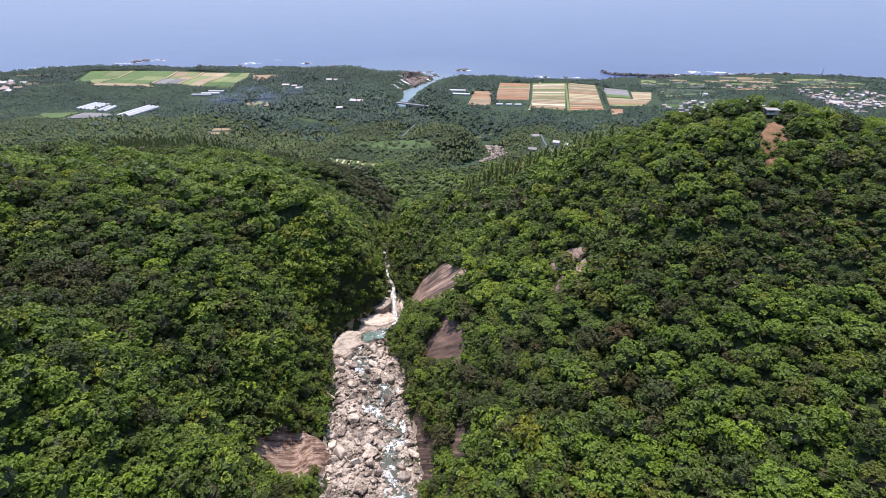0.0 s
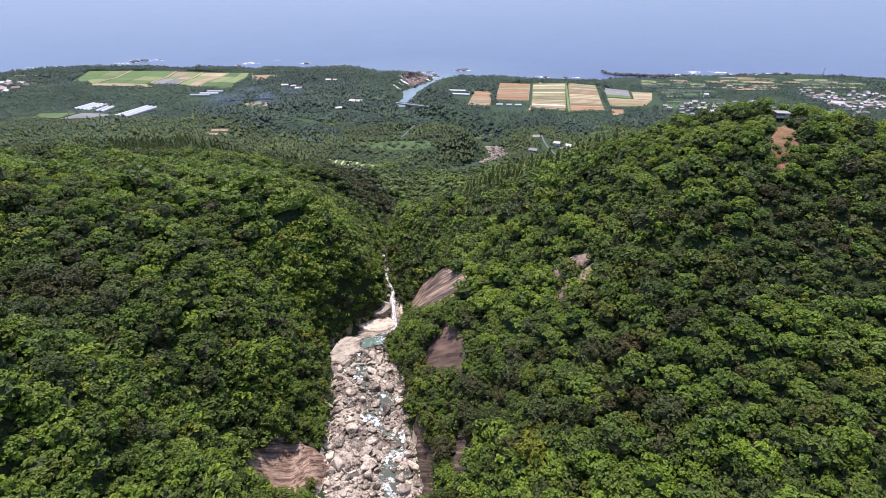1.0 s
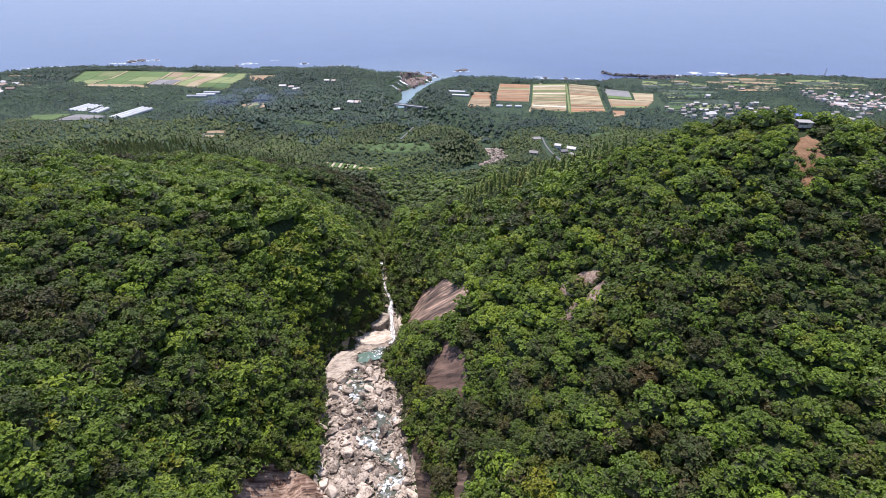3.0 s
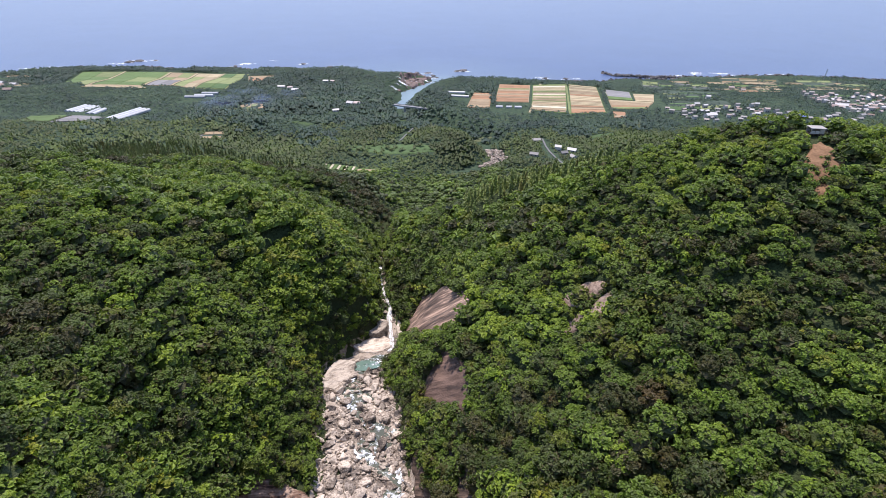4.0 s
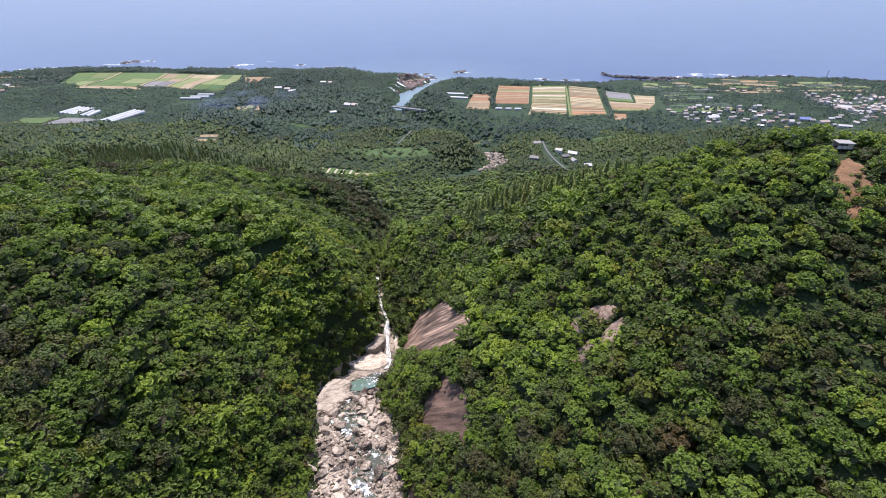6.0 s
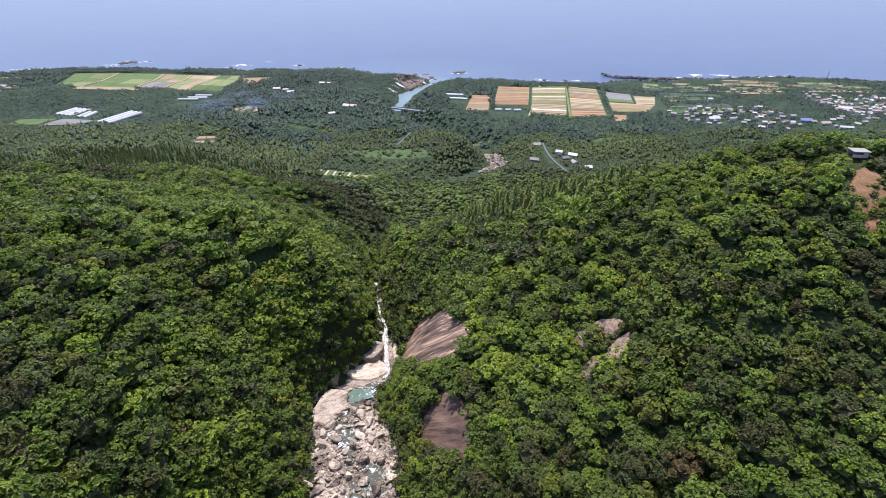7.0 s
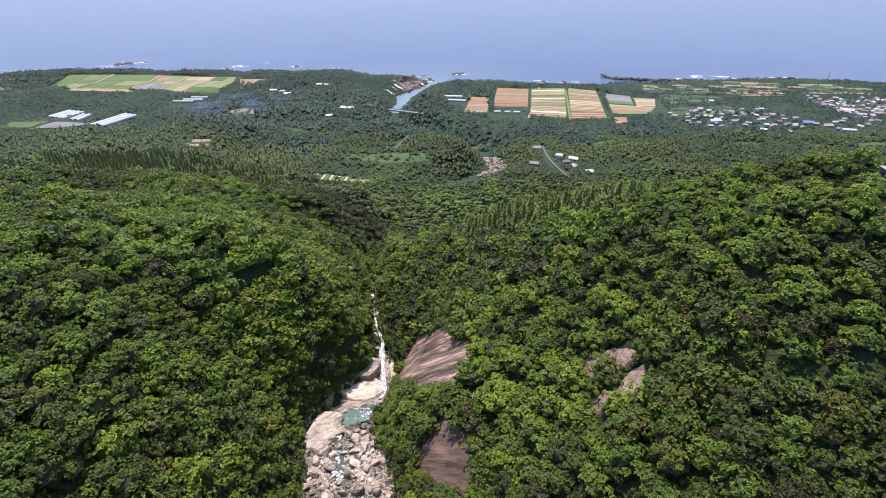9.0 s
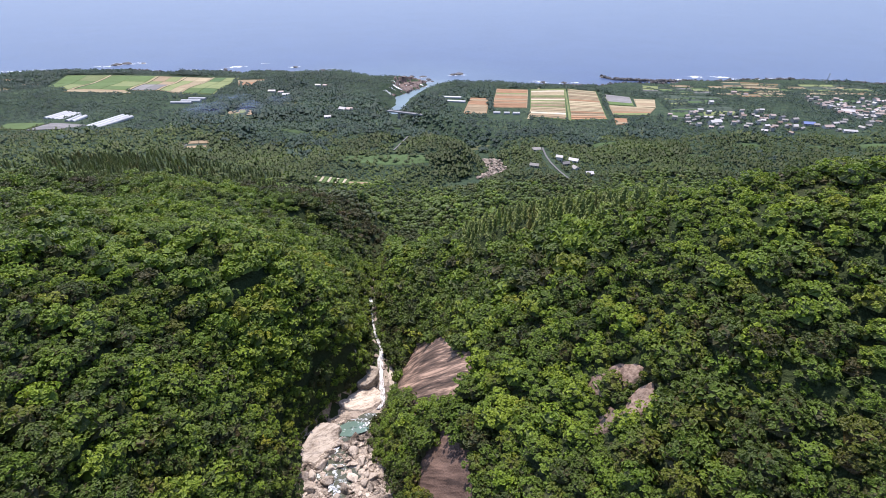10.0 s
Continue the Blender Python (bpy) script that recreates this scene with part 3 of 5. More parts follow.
def broadleaf(seed, lobes, per, size, core=(3, 6), inner=0.72, shade=1.0):
    """A crown of radius about 1 over the origin: rounded lobes of leaf sprays over an inside with its shade put into
    the tint. Returns corners, faces and how far each corner is darkened.
    """
    rs = np.random.RandomState(seed)
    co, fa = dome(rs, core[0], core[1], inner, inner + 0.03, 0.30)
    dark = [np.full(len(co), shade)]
    cos, fas, at = [co], [fa], len(co)
    lean = rs.uniform(-0.18, 0.18, 2)
    for k in range(lobes):
        an = 2.399 * k + rs.uniform(-0.35, 0.35)
        up = 1.30 * (1 - (k + 0.5) / lobes) ** 0.8 + 0.02
        out = 0.78 * math.cos(min(up, 1.45)) * rs.uniform(0.85, 1.15)
        centre = np.array((out * math.cos(an) + lean[0] * math.sin(up), out * math.sin(an) + lean[1] * math.sin(up), 0.36 + 0.72 * math.sin(up) * rs.uniform(0.85, 1.12)))
        rad = rs.uniform(0.24, 0.40) * (1.0 if lobes > 8 else 1.3)
        d = unit(rs.randn(per, 3) + np.array((0, 0, 0.75)) + 0.7 * unit(centre - np.array((0, 0, 0.25))))
        c, f = sprays(rs, centre + d * rad * rs.uniform(0.88, 1.05, (per, 1)) * np.array((1, 1, 0.75)), d + np.array((0, 0, 0.2)), size * rs.uniform(0.8, 1.2, (per, 1)), 0.16)
        cos.append(c), fas.append(f + at), dark.append(np.full(len(c), rs.uniform(-0.14, 0.14)))
        at += len(c)
    return np.concatenate(cos), np.concatenate(fas), np.concatenate(dark)


def clumps(seed, lobes, sides=5, extra=2, size=0.2, rings=2):
    """A crown of radius about 1 made of rounded leaf clumps with a few loose sprays, for trees further off."""
    rs = np.random.RandomState(seed)
    cos, fas, dark, at = [], [], [], 0
    for k in range(lobes):
        an = 2.399 * k + rs.uniform(-0.5, 0.5)
        up = 1.3 * (1 - (k + 0.5) / lobes) ** 0.9 + 0.05
        out = 0.66 * math.cos(min(up, 1.45)) * rs.uniform(0.8, 1.25)
        rad = rs.uniform(0.36, 0.56)
        centre = np.array((out * math.cos(an), out * math.sin(an), 0.40 + 0.55 * math.sin(up) * rs.uniform(0.75, 1.15)))
        c, f = dome(rs, rings, sides, rad, rad * rs.uniform(0.9, 1.2), -0.35 * rad)
        c[:, :2] *= rs.uniform(0.85, 1.2, (1, 2))
        # bottom ring of each clump darkened: underside shade put into the tint
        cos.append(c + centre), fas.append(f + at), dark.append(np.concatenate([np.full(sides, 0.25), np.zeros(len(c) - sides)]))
        at += len(c)
        d = unit(rs.randn(extra, 3) + np.array((0, 0, 0.6)))
        c, f = sprays(rs, centre + d * rad * 0.95, d, size)
        cos.append(c), fas.append(f + at), dark.append(np.zeros(len(c)))
        at += len(c)
    return np.concatenate(cos), np.concatenate(fas), np.concatenate(dark)


def conifer(seed, tiers, per, size):
    """A narrow conifer of height 1: tiers of drooping sprays round a spire."""
    rs = np.random.RandomState(seed)
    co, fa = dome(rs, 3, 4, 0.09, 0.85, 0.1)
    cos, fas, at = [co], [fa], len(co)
    # the spire's core is tinted darker, its inner shade painted in
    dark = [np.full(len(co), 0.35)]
    for k in range(tiers):
        u = (k + 0.5) / tiers
        an = rs.uniform(0, 6.28, per)
        r = 0.25 * (1 - u) ** 0.8 * rs.uniform(0.6, 1.15, per) + 0.01
        base = np.stack([r * np.cos(an), r * np.sin(an), 0.12 + 0.86 * u + rs.uniform(-0.05, 0.05, per)], 1)
        c, f = sprays(rs, base, np.stack([np.cos(an), np.sin(an), np.full(per, 1.2)], 1), size * (1.15 - 0.6 * u), 0.35)
        cos.append(c), fas.append(f + at), dark.append(np.zeros(len(c)))
        at += len(c)
    return np.concatenate(cos), np.concatenate(fas), np.concatenate(dark)


def wood(name, kinds, pos, size, tint, mat, label, seed, tall=None, smooth=False):
    """Joins trees of some kinds, set at pos with their sizes, into one object."""
    rs = np.random.RandomState(seed)
    cos, fas, tis, sos, at = [], [], [], [], 0
    which, own_sort = rs.randint(0, len(kinds), len(pos)), rs.rand(len(pos))
    for k, (co, fa, dark) in enumerate(kinds):
        sel = np.where(which == k)[0]
        if not len(sel):
            continue
        an = rs.uniform(0, 6.283, len(sel))
        ca, sa_ = np.cos(an)[:, None], np.sin(an)[:, None]
        s = size[sel][:, None]
        st = s * (tall[sel][:, None] if tall is not None else rs.uniform(0.8, 1.15, (len(sel), 1)))
        X = (co[None, :, 0] * ca - co[None, :, 1] * sa_) * s + pos[sel, 0:1]
        Y = (co[None, :, 0] * sa_ + co[None, :, 1] * ca) * s + pos[sel, 1:2]
        Z = co[None, :, 2] * st + pos[sel, 2:3]
        cos.append(np.stack([X, Y, Z], -1).reshape(-1, 3))
        fas.append((fa[None] + (at + np.arange(len(sel)) * len(co))[:, None, None]).reshape(-1, 4))
        # painted shade: crown insides and undersides get a darker tint
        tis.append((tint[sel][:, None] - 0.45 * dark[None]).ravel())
        sos.append(np.repeat(own_sort[sel], len(co)))
        at += len(sel) * len(co)
    ob = from_arrays(name, np.concatenate(cos), np.concatenate(fas), mat, smooth, np.concatenate(tis), np.concatenate(sos))
    return tagged(ob, label, "forest", kind="stuff")


def scatter(x0, x1, y0, y1, step, seed):
    rs = np.random.RandomState(seed)
    X, Y = np.meshgrid(np.arange(x0, x1, step), np.arange(y0, y1, step * 0.87))
    X[1::2] += step / 2
    x, y = (X + rs.uniform(-0.42, 0.42, X.shape) * step).ravel(), (Y + rs.uniform(-0.42, 0.42, Y.shape) * step).ravel()
    xs, zs, w = stream(y)
    keep = (np.abs(x - xs) > w + 0.6 - np.where(x > xs, 4.5 * ease(160, 168, y) * (1 - ease(192, 200, y)), 0)) | (y > 296)
    keep &= ~((low_river(x, y) < np.where(y < 710, 13, 7)) & (y > 570))
    keep &= (shore(x, y) > 6) & ~is_clear(x, y)
    lawn = np.zeros(len(x), bool)
    for plot in LAWNS:
        lawn |= depth_in(plot[0], x, y) > -1
    keep &= ~lawn | (rough(x, y, 16, 38) > 1.0 - 2.2 * LAWN_TREES) | (rs.rand(len(x)) < 0.08)
    mx, my, ma, mb, md = MEADOW
    keep &= ~((np.abs(x - mx) < ma) & (np.abs(y - my) < mb)) | (rs.rand(len(x)) < MEADOW_TREES)
    return x[keep], y[keep]


def tints(x, y, seed):
    rs = np.random.RandomState(seed)
    # little-lit slope: its shade, along with darker trees, is put into the tint
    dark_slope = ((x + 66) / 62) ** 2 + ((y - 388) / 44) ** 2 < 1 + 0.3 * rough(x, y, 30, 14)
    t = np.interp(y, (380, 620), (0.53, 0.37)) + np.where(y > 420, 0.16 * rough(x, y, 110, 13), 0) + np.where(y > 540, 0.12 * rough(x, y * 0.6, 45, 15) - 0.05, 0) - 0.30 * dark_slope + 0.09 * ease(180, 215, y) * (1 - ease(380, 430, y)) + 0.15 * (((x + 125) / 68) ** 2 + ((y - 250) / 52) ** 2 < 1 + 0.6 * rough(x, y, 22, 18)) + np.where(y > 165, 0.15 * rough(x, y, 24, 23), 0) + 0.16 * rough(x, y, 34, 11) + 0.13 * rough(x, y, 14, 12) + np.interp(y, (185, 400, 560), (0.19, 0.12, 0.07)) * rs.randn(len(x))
    t = np.where(rs.rand(len(x)) < np.where(y < 300, 0.08, 0.03), t + 0.26, t)
    # brighter tint on the steep left gorge bank, lifting its shade by colour
    t = t + 0.2 * (((x + 58) / 24) ** 2 + ((y - 218) / 48) ** 2 < 1 + 0.4 * rough(x, y, 12, 24))
    t = t + 0.16 * (((x + 78) / 42) ** 2 + ((y - 72) / 32) ** 2 < 1 + 0.4 * rough(x, y, 18, 19))
    # right-hand hilltop trees brightened: sunlight on the crest put into the tint
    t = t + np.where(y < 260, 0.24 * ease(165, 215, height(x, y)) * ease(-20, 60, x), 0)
    return np.clip(np.where(rs.rand(len(x)) < 0.035, t - 0.33, t), 0.13, 0.98)
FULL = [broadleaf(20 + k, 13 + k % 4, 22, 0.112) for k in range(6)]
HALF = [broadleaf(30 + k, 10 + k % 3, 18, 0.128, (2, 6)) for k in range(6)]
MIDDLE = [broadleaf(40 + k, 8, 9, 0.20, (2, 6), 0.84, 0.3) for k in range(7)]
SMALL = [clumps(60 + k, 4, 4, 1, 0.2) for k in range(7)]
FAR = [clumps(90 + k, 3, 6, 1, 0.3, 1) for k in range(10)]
LOW = [broadleaf(110 + k, 3, 8, 0.23, (2, 4), 0.7, 0.8) for k in range(5)]
SHRUB = [broadleaf(70 + k, 6, 12, 0.165, (2, 4), 0.7) for k in range(4)]
SPIRE = [conifer(80 + k, 8, 8, 0.062) for k in range(4)]


def in_view(x, y):
    """The stretch of land that the valley opens to, with a margin on both sides."""
    return np.abs(x) < 62 + 0.86 * np.maximum(y, 0)


def low_wood(x, y):
    """Low scrub and orchards in front of the fields and greenhouses."""
    return ((x > -830) & (x < -390) & (y > 690) & (y < 1110)) | ((x > 20) & (x < 400) & (y > 790) & (y < 950)) | ((x > -650) & (x < -390) & (y > 690) & (y < 960)) | ((x > 360) & (x < 900) & (y > 740)) | ((x > 90) & (x < 190) & (y > 520) & (y < 640)) | ((x > -160) & (x < 20) & (y > 525) & (y < 620)) | ((x > 40) & (x < 110) & (y > 540) & (y < 700))


def sizes(x, y, r0, r1, seed):
    xs, zs, w = stream(y)
    near = 0.66 + 0.34 * ease(2, 14, np.abs(x - xs) - w)
    rs2 = np.random.RandomState(seed)
    steep = np.hypot(height(x + 2, y) - height(x - 2, y), height(x, y + 2) - height(x, y - 2)) / 4
    windy = 1 - 0.26 * ease(178, 200, height(x, y)) * ease(20, 45, x) * (y < 330)
    big = np.where(rs2.rand(len(x)) < 0.10, rs2.uniform(1.15, 1.45, len(x)), 1.0)
    grown = rs2.uniform(r0 * 0.85, r1, len(x)) * np.where(y < 560, big, 1 + 0.3 * rough(x, y, 38, 22)) * windy * (1 + 0.24 * ease(0.45, 1.0, steep)) * (1 + 0.25 * rough(x, y, 20, 21)) * np.where(y < 400, near, (0.5 + 0.5 * ease(10, 150, shore(x, y))) * np.where(low_wood(x, y), np.where(y < 720, 0.8, 0.6), 1))
    return np.where(y < 400, np.minimum(grown, 4.9), grown)


def plant(name, kinds, x, y, r0, r1, label, seed, smooth=False, mat=LEAF):
    size = sizes(x, y, r0, r1, seed)
    lift = np.random.RandomState(seed + 50).uniform(-0.15, 0.5, len(x)) * np.where(y < 560, 1.0, 0.4)
    pos = np.stack([x, y, height(x, y) + size * lift], 1)
    return wood(name, kinds, pos, size, tints(x, y, seed), mat, label, seed, None, smooth)


def grove(x, y):
    """Where planted conifers stand."""
    upper = ((x + 200) / 105) ** 2 + ((y - 408) / 26) ** 2 < 0.8 + 0.8 * rough(x, y, 30, 33)
    lower = (((x + 330) / 170) ** 2 + ((y - 540) / 70) ** 2 < 1) & (rough(x, y, 14, 37) + 0.8 * rough(x, y, 45, 36) > 0.0)
    behind = y - np.interp(x, CREST_X, CREST_Y)
    ridge = (x > 12) & (x < 66) & (behind > -13 + 6 * rough(x, y, 9, 34)) & (behind < 60)
    return upper | lower | ridge


# single trees: the stretch of slope nearest to the flight
x, y = scatter(-165, 190, 25, 185, 4.5, 101)
k = in_view(x, y)
x, y = x[k], y[k]
lone = (y < 104) & (((x > 10) & (x < 80)) | ((x < -34) & (x > -80)))
lone &= np.cumsum(lone) <= 300
close = ~lone & (y < 125)
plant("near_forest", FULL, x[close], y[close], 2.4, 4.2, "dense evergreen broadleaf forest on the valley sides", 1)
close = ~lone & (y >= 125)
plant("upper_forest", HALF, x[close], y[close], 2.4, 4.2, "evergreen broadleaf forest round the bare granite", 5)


def tree(seed, spec, tint):
    """An evergreen tree: tapered trunk with limbs, and a crown of leaf sprays. Radius about 1."""
    rs2 = np.random.RandomState(seed)
    thing = empty("evergreen_tree", Matrix.Identity(4), "round-crowned evergreen broadleaf tree on the valley slope", "tree", "trees of the valley slope")
    bm = bmesh.new()
    limbs = [((0, 0, -0.6), (0.05, 0.03, 0.55), 0.10, 0.06)]
    for k2 in range(5):
        an = 1.26 * k2 + rs2.uniform(-0.4, 0.4)
        limbs.append(((0.04, 0.02, 0.35 + 0.04 * k2), (0.5 * math.cos(an), 0.5 * math.sin(an), rs2.uniform(0.6, 0.95)), 0.05, 0.015))
    for a, b, r0, r1 in limbs:
        a, b = Vector(a), Vector(b)
        q = (b - a).to_track_quat("Z", "Y").to_matrix().to_4x4()
        bmesh.ops.create_cone(bm, cap_ends=True, segments=6, radius1=r0, radius2=r1, depth=(b - a).length, matrix=Matrix.Translation((a + b) / 2) @ q)
    part("trunk", bm, BARK, thing, "grey-brown trunk with limbs")
    co, fa, dark = spec
    # the crown's inner shade is painted in through the tint
    crown = from_arrays("crown", co, fa, LEAF, False, tint - 0.45 * dark)
    crown.parent = thing
    return thing


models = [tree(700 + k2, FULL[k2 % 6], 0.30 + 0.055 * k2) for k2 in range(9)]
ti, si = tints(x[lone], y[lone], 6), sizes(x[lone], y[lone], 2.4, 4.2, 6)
first = [True] * 9
rs = np.random.RandomState(8)
for tx, ty, tt, ts in zip(x[lone], y[lone], ti, si):
    m = int(np.clip(round((tt - 0.30) / 0.055), 0, 8))
    place = pose(tx, ty, float(height(tx, ty)) + ts * 0.2, 0, 0, rs.uniform(0, 360))
    models[m].scale = (ts, ts, ts * rs.uniform(0.85, 1.15))
    if first[m]:
        models[m].matrix_basis, first[m] = place @ Matrix.Diagonal((*models[m].scale, 1)), False
    else:
        copy_thing(models[m], place)
for m in range(9):
    if first[m]:
        for o in (*models[m].children_recursive, models[m]):
            bpy.data.objects.remove(o)

x, y = scatter(-480, 480, 185, 400, 5.0, 102)
k = in_view(x, y)
x, y = x[k], y[k]
g = grove(x, y)
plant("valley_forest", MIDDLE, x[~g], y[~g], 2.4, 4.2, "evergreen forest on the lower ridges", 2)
cx_, cy_ = x[g], y[g]
x, y = scatter(-560, 560, 400, 560, 5.8, 108)
k = in_view(x, y) & ~grove(x, y)
x, y = x[k], y[k]
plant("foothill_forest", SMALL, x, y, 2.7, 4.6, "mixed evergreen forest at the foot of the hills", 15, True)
x, y = scatter(-1200, 1200, 560, 1380, 7.8, 103)
k = in_view(x, y) & ~grove(x, y) & ~((np.abs(x) < 330) & (y < 720))
x3, y3 = scatter(-330, 330, 560, 720, 5.7, 109)
k3 = ~grove(x3, y3)
x, y = np.concatenate([x[k], x3[k3]]), np.concatenate([y[k], y3[k3]])
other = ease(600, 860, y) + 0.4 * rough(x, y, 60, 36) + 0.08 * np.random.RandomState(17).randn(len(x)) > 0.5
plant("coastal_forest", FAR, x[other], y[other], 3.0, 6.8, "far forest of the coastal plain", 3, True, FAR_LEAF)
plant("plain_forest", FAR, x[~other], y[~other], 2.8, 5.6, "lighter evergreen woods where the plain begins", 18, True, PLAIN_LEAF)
x2, y2 = scatter(-560, 240, 400, 660, 5.4, 104)
g = grove(x2, y2)
cx_, cy_ = np.concatenate([cx_, x2[g]]), np.concatenate([cy_, y2[g]])
rs = np.random.RandomState(9)
size = rs.uniform(7, 11.5, len(cx_))
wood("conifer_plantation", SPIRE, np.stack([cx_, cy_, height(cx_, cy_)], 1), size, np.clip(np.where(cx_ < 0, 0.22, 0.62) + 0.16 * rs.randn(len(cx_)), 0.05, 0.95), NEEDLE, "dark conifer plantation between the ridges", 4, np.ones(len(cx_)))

# low growth under the near trees, and the slopes beside and behind the flight
x, y = scatter(-165, 190, 25, 190, 2.9, 105)
k = in_view(x, y)
x, y = x[k], y[k]
size = np.random.RandomState(31).uniform(1.3, 2.2, len(x))
wood("undergrowth", LOW, np.stack([x, y, height(x, y) - 0.2], 1), size, tints(x, y, 12) - 0.10, LEAF, "low evergreen shrubs filling the gaps below the trees", 13)
x, y = scatter(-420, 420, -100, 400, 12.0, 106)
k = (~in_view(x, y) | (y < 24)) & ~((np.abs(x) < 130) & (y > -70) & (y < 60))
x3, y3 = scatter(-130, 130, -70, 60, 4.2, 110)
k3 = ~in_view(x3, y3) | (y3 < 25)
plant("hill_forest", MIDDLE, x3[k3], y3[k3], 2.2, 3.9, "dense evergreen forest on the slopes below the flight", 19)
plant("outer_forest", SMALL, x[k], y[k], 5.0, 7.4, "forest on the slopes beside the valley", 14)

# the leaning clump beside the pool
x, y = np.array((-19.5, -18, -20, -17, -15, -21.5, -18, -14.5)), np.array((168, 173, 178, 183, 177, 173, 188, 171.0))
size = np.random.RandomState(41).uniform(2.6, 3.8, 8)
wood("streamside_clump", FULL, np.stack([x, y, height(x, y) + 1.5], 1), size, np.full(8, 0.68), LEAF, "bright green tree clump leaning over the stream", 42)

# more trees where the banks are steep
x, y = scatter(-150, 150, 60, 340, 3.1, 107)
steepness = np.hypot(height(x + 1.5, y) - height(x - 1.5, y), height(x, y + 1.5) - height(x, y - 1.5)) / 3
k = in_view(x, y) & (np.random.RandomState(27).rand(len(x)) < ease(0.95, 1.45, steepness))
plant("bank_forest", SHRUB, x[k], y[k], 2.1, 3.4, "small evergreen trees clinging to the steep banks", 16)
# ---- rock on the slopes ----
def outcrop(name, poly, mat, label, proud=1.0, step=0.7, seed=0, ribs=0.5, edge=2.0, category="rock", kind=""):
    """A bare granite face draped on the slope inside an outline of corners, with an uneven edge and worn ribs."""
    p = np.array(poly, float)
    (x0, y0), (x1, y1) = p.min(0) - 3, p.max(0) + 3
    nu, nv = int((x1 - x0) / step) + 2, int((y1 - y0) / step) + 2
    X, Y = np.meshgrid(np.linspace(x0, x1, nu), np.linspace(y0, y1, nv))
    d = depth_in(poly, X, Y) + 1.3 * rough(X, Y, 6, seed + 40) + 0.5 * rough(X, Y, 2, seed + 41)
    rise = ease(-1.5, edge, d)
    rib = rough(X + 0.65 * Y, Y * 0.12, 2.2, seed + 42) + 0.6 * rough(X + 0.65 * Y, Y * 0.2, 0.8, seed + 43)
    Z = height(X, Y) + proud * rise - 1.6 * (1 - rise) + ribs * rib * rise + 0.6 * rough(X, Y, 9, seed + 44) * rise
    faces = grid_faces(nu, nv)
    faces = faces[(d.ravel()[faces] > -2.2).any(1)]
    used, index = np.unique(faces, return_inverse=True)
    ob = from_arrays(name, np.stack([X, Y, Z], -1).reshape(-1, 3)[used], index.reshape(-1, 4), mat, True)
    return tagged(ob, label, category, kind=kind)


def oval(cx, cy, a, b, deg, n=9):
    ca, sa_ = math.cos(radians(deg)), math.sin(radians(deg))
    return tuple((cx + a * math.cos(q) * ca - b * math.sin(q) * sa_, cy + a * math.cos(q) * sa_ + b * math.sin(q) * ca) for q in (2 * math.pi * k / n for k in range(n)))


SLAB_LABELS = {"banded": "broad pinkish granite face with dark water bands", "smooth": "smooth steep brown granite slab below the trees",
               "layered": "layered red-brown granite slab beside the stream", "gully": "dark brown rock gully wall beside the boulder stream"}
for k, (sort, poly) in enumerate(SLABS):
    outcrop("granite_slab", poly, {"layered": SLAB_LOW, "smooth": SLAB_SMOOTH}.get(sort, SLAB), SLAB_LABELS[sort], 1.2, 0.55, k, 0.4)
for k, where in enumerate(SCARS):
    outcrop("rock_scar", oval(*where), SCAR_ROCK, "small pale landslip scar of bare rock and soil", 1.3, 0.4, 10 + k, 0.35, 0.8)

# ---- the stream: bed, ledges, boulders, water ----
bed_v = np.concatenate([np.arange(-90, 50, 3.0), np.arange(50, 238, 0.9)])
bed_u = np.linspace(-1.12, 1.12, 36)
BU, BV = np.meshgrid(bed_u, bed_v)
bxs, bzs, bw = stream(BV)
bed_x = bxs + BU * bw * (1 - 0.75 * ease(214, 240, BV)) + 0.8 * rough(BU * 9, BV, 6, 50)
bed_z = height(bed_x, BV) + 0.35 + 0.5 * rough(bed_x, BV, 3.2, 51) + 0.25 * rough(bed_x, BV, 1.2, 52)
riverbed = from_arrays("riverbed", np.stack([bed_x, BV, bed_z], -1).reshape(-1, 3), grid_faces(len(bed_u), len(bed_v)), GRAVEL, True)
tagged(riverbed, "pale granite streambed crowded with boulders", "riverbed", kind="structure")

CHANNEL = ((-12, -90, 3), (-10, 40, 3), (-12, 70, 3), (-13, 92, 6.5), (-17, 99, 2.5), (-18, 106, 6), (-18, 115, 2.5), (-15, 121, 2), (-23, 127, 4), (-28, 131, 2), (-25, 137, 6), (-23, 144, 6.5), (-31, 149, 3), (-36, 155, 1.8),
           (-36, 162, 8.5), (-38, 169, 6), (-40, 175, 1.6), (-37, 183, 4), (-34, 191, 6.5), (-28, 197, 3))
FALL = ((-26.5, 199, 0.9), (-25.0, 204, 1.0), (-26.3, 213, 1.0), (-28, 224, 1.1), (-29.6, 235, 1.3), (-30, 247, 1.1), (-36, 262, 0.9), (-39, 278, 1.0), (-42, 292, 1.5), (-46, 314, 1.2), (-46, 335, 1.0))


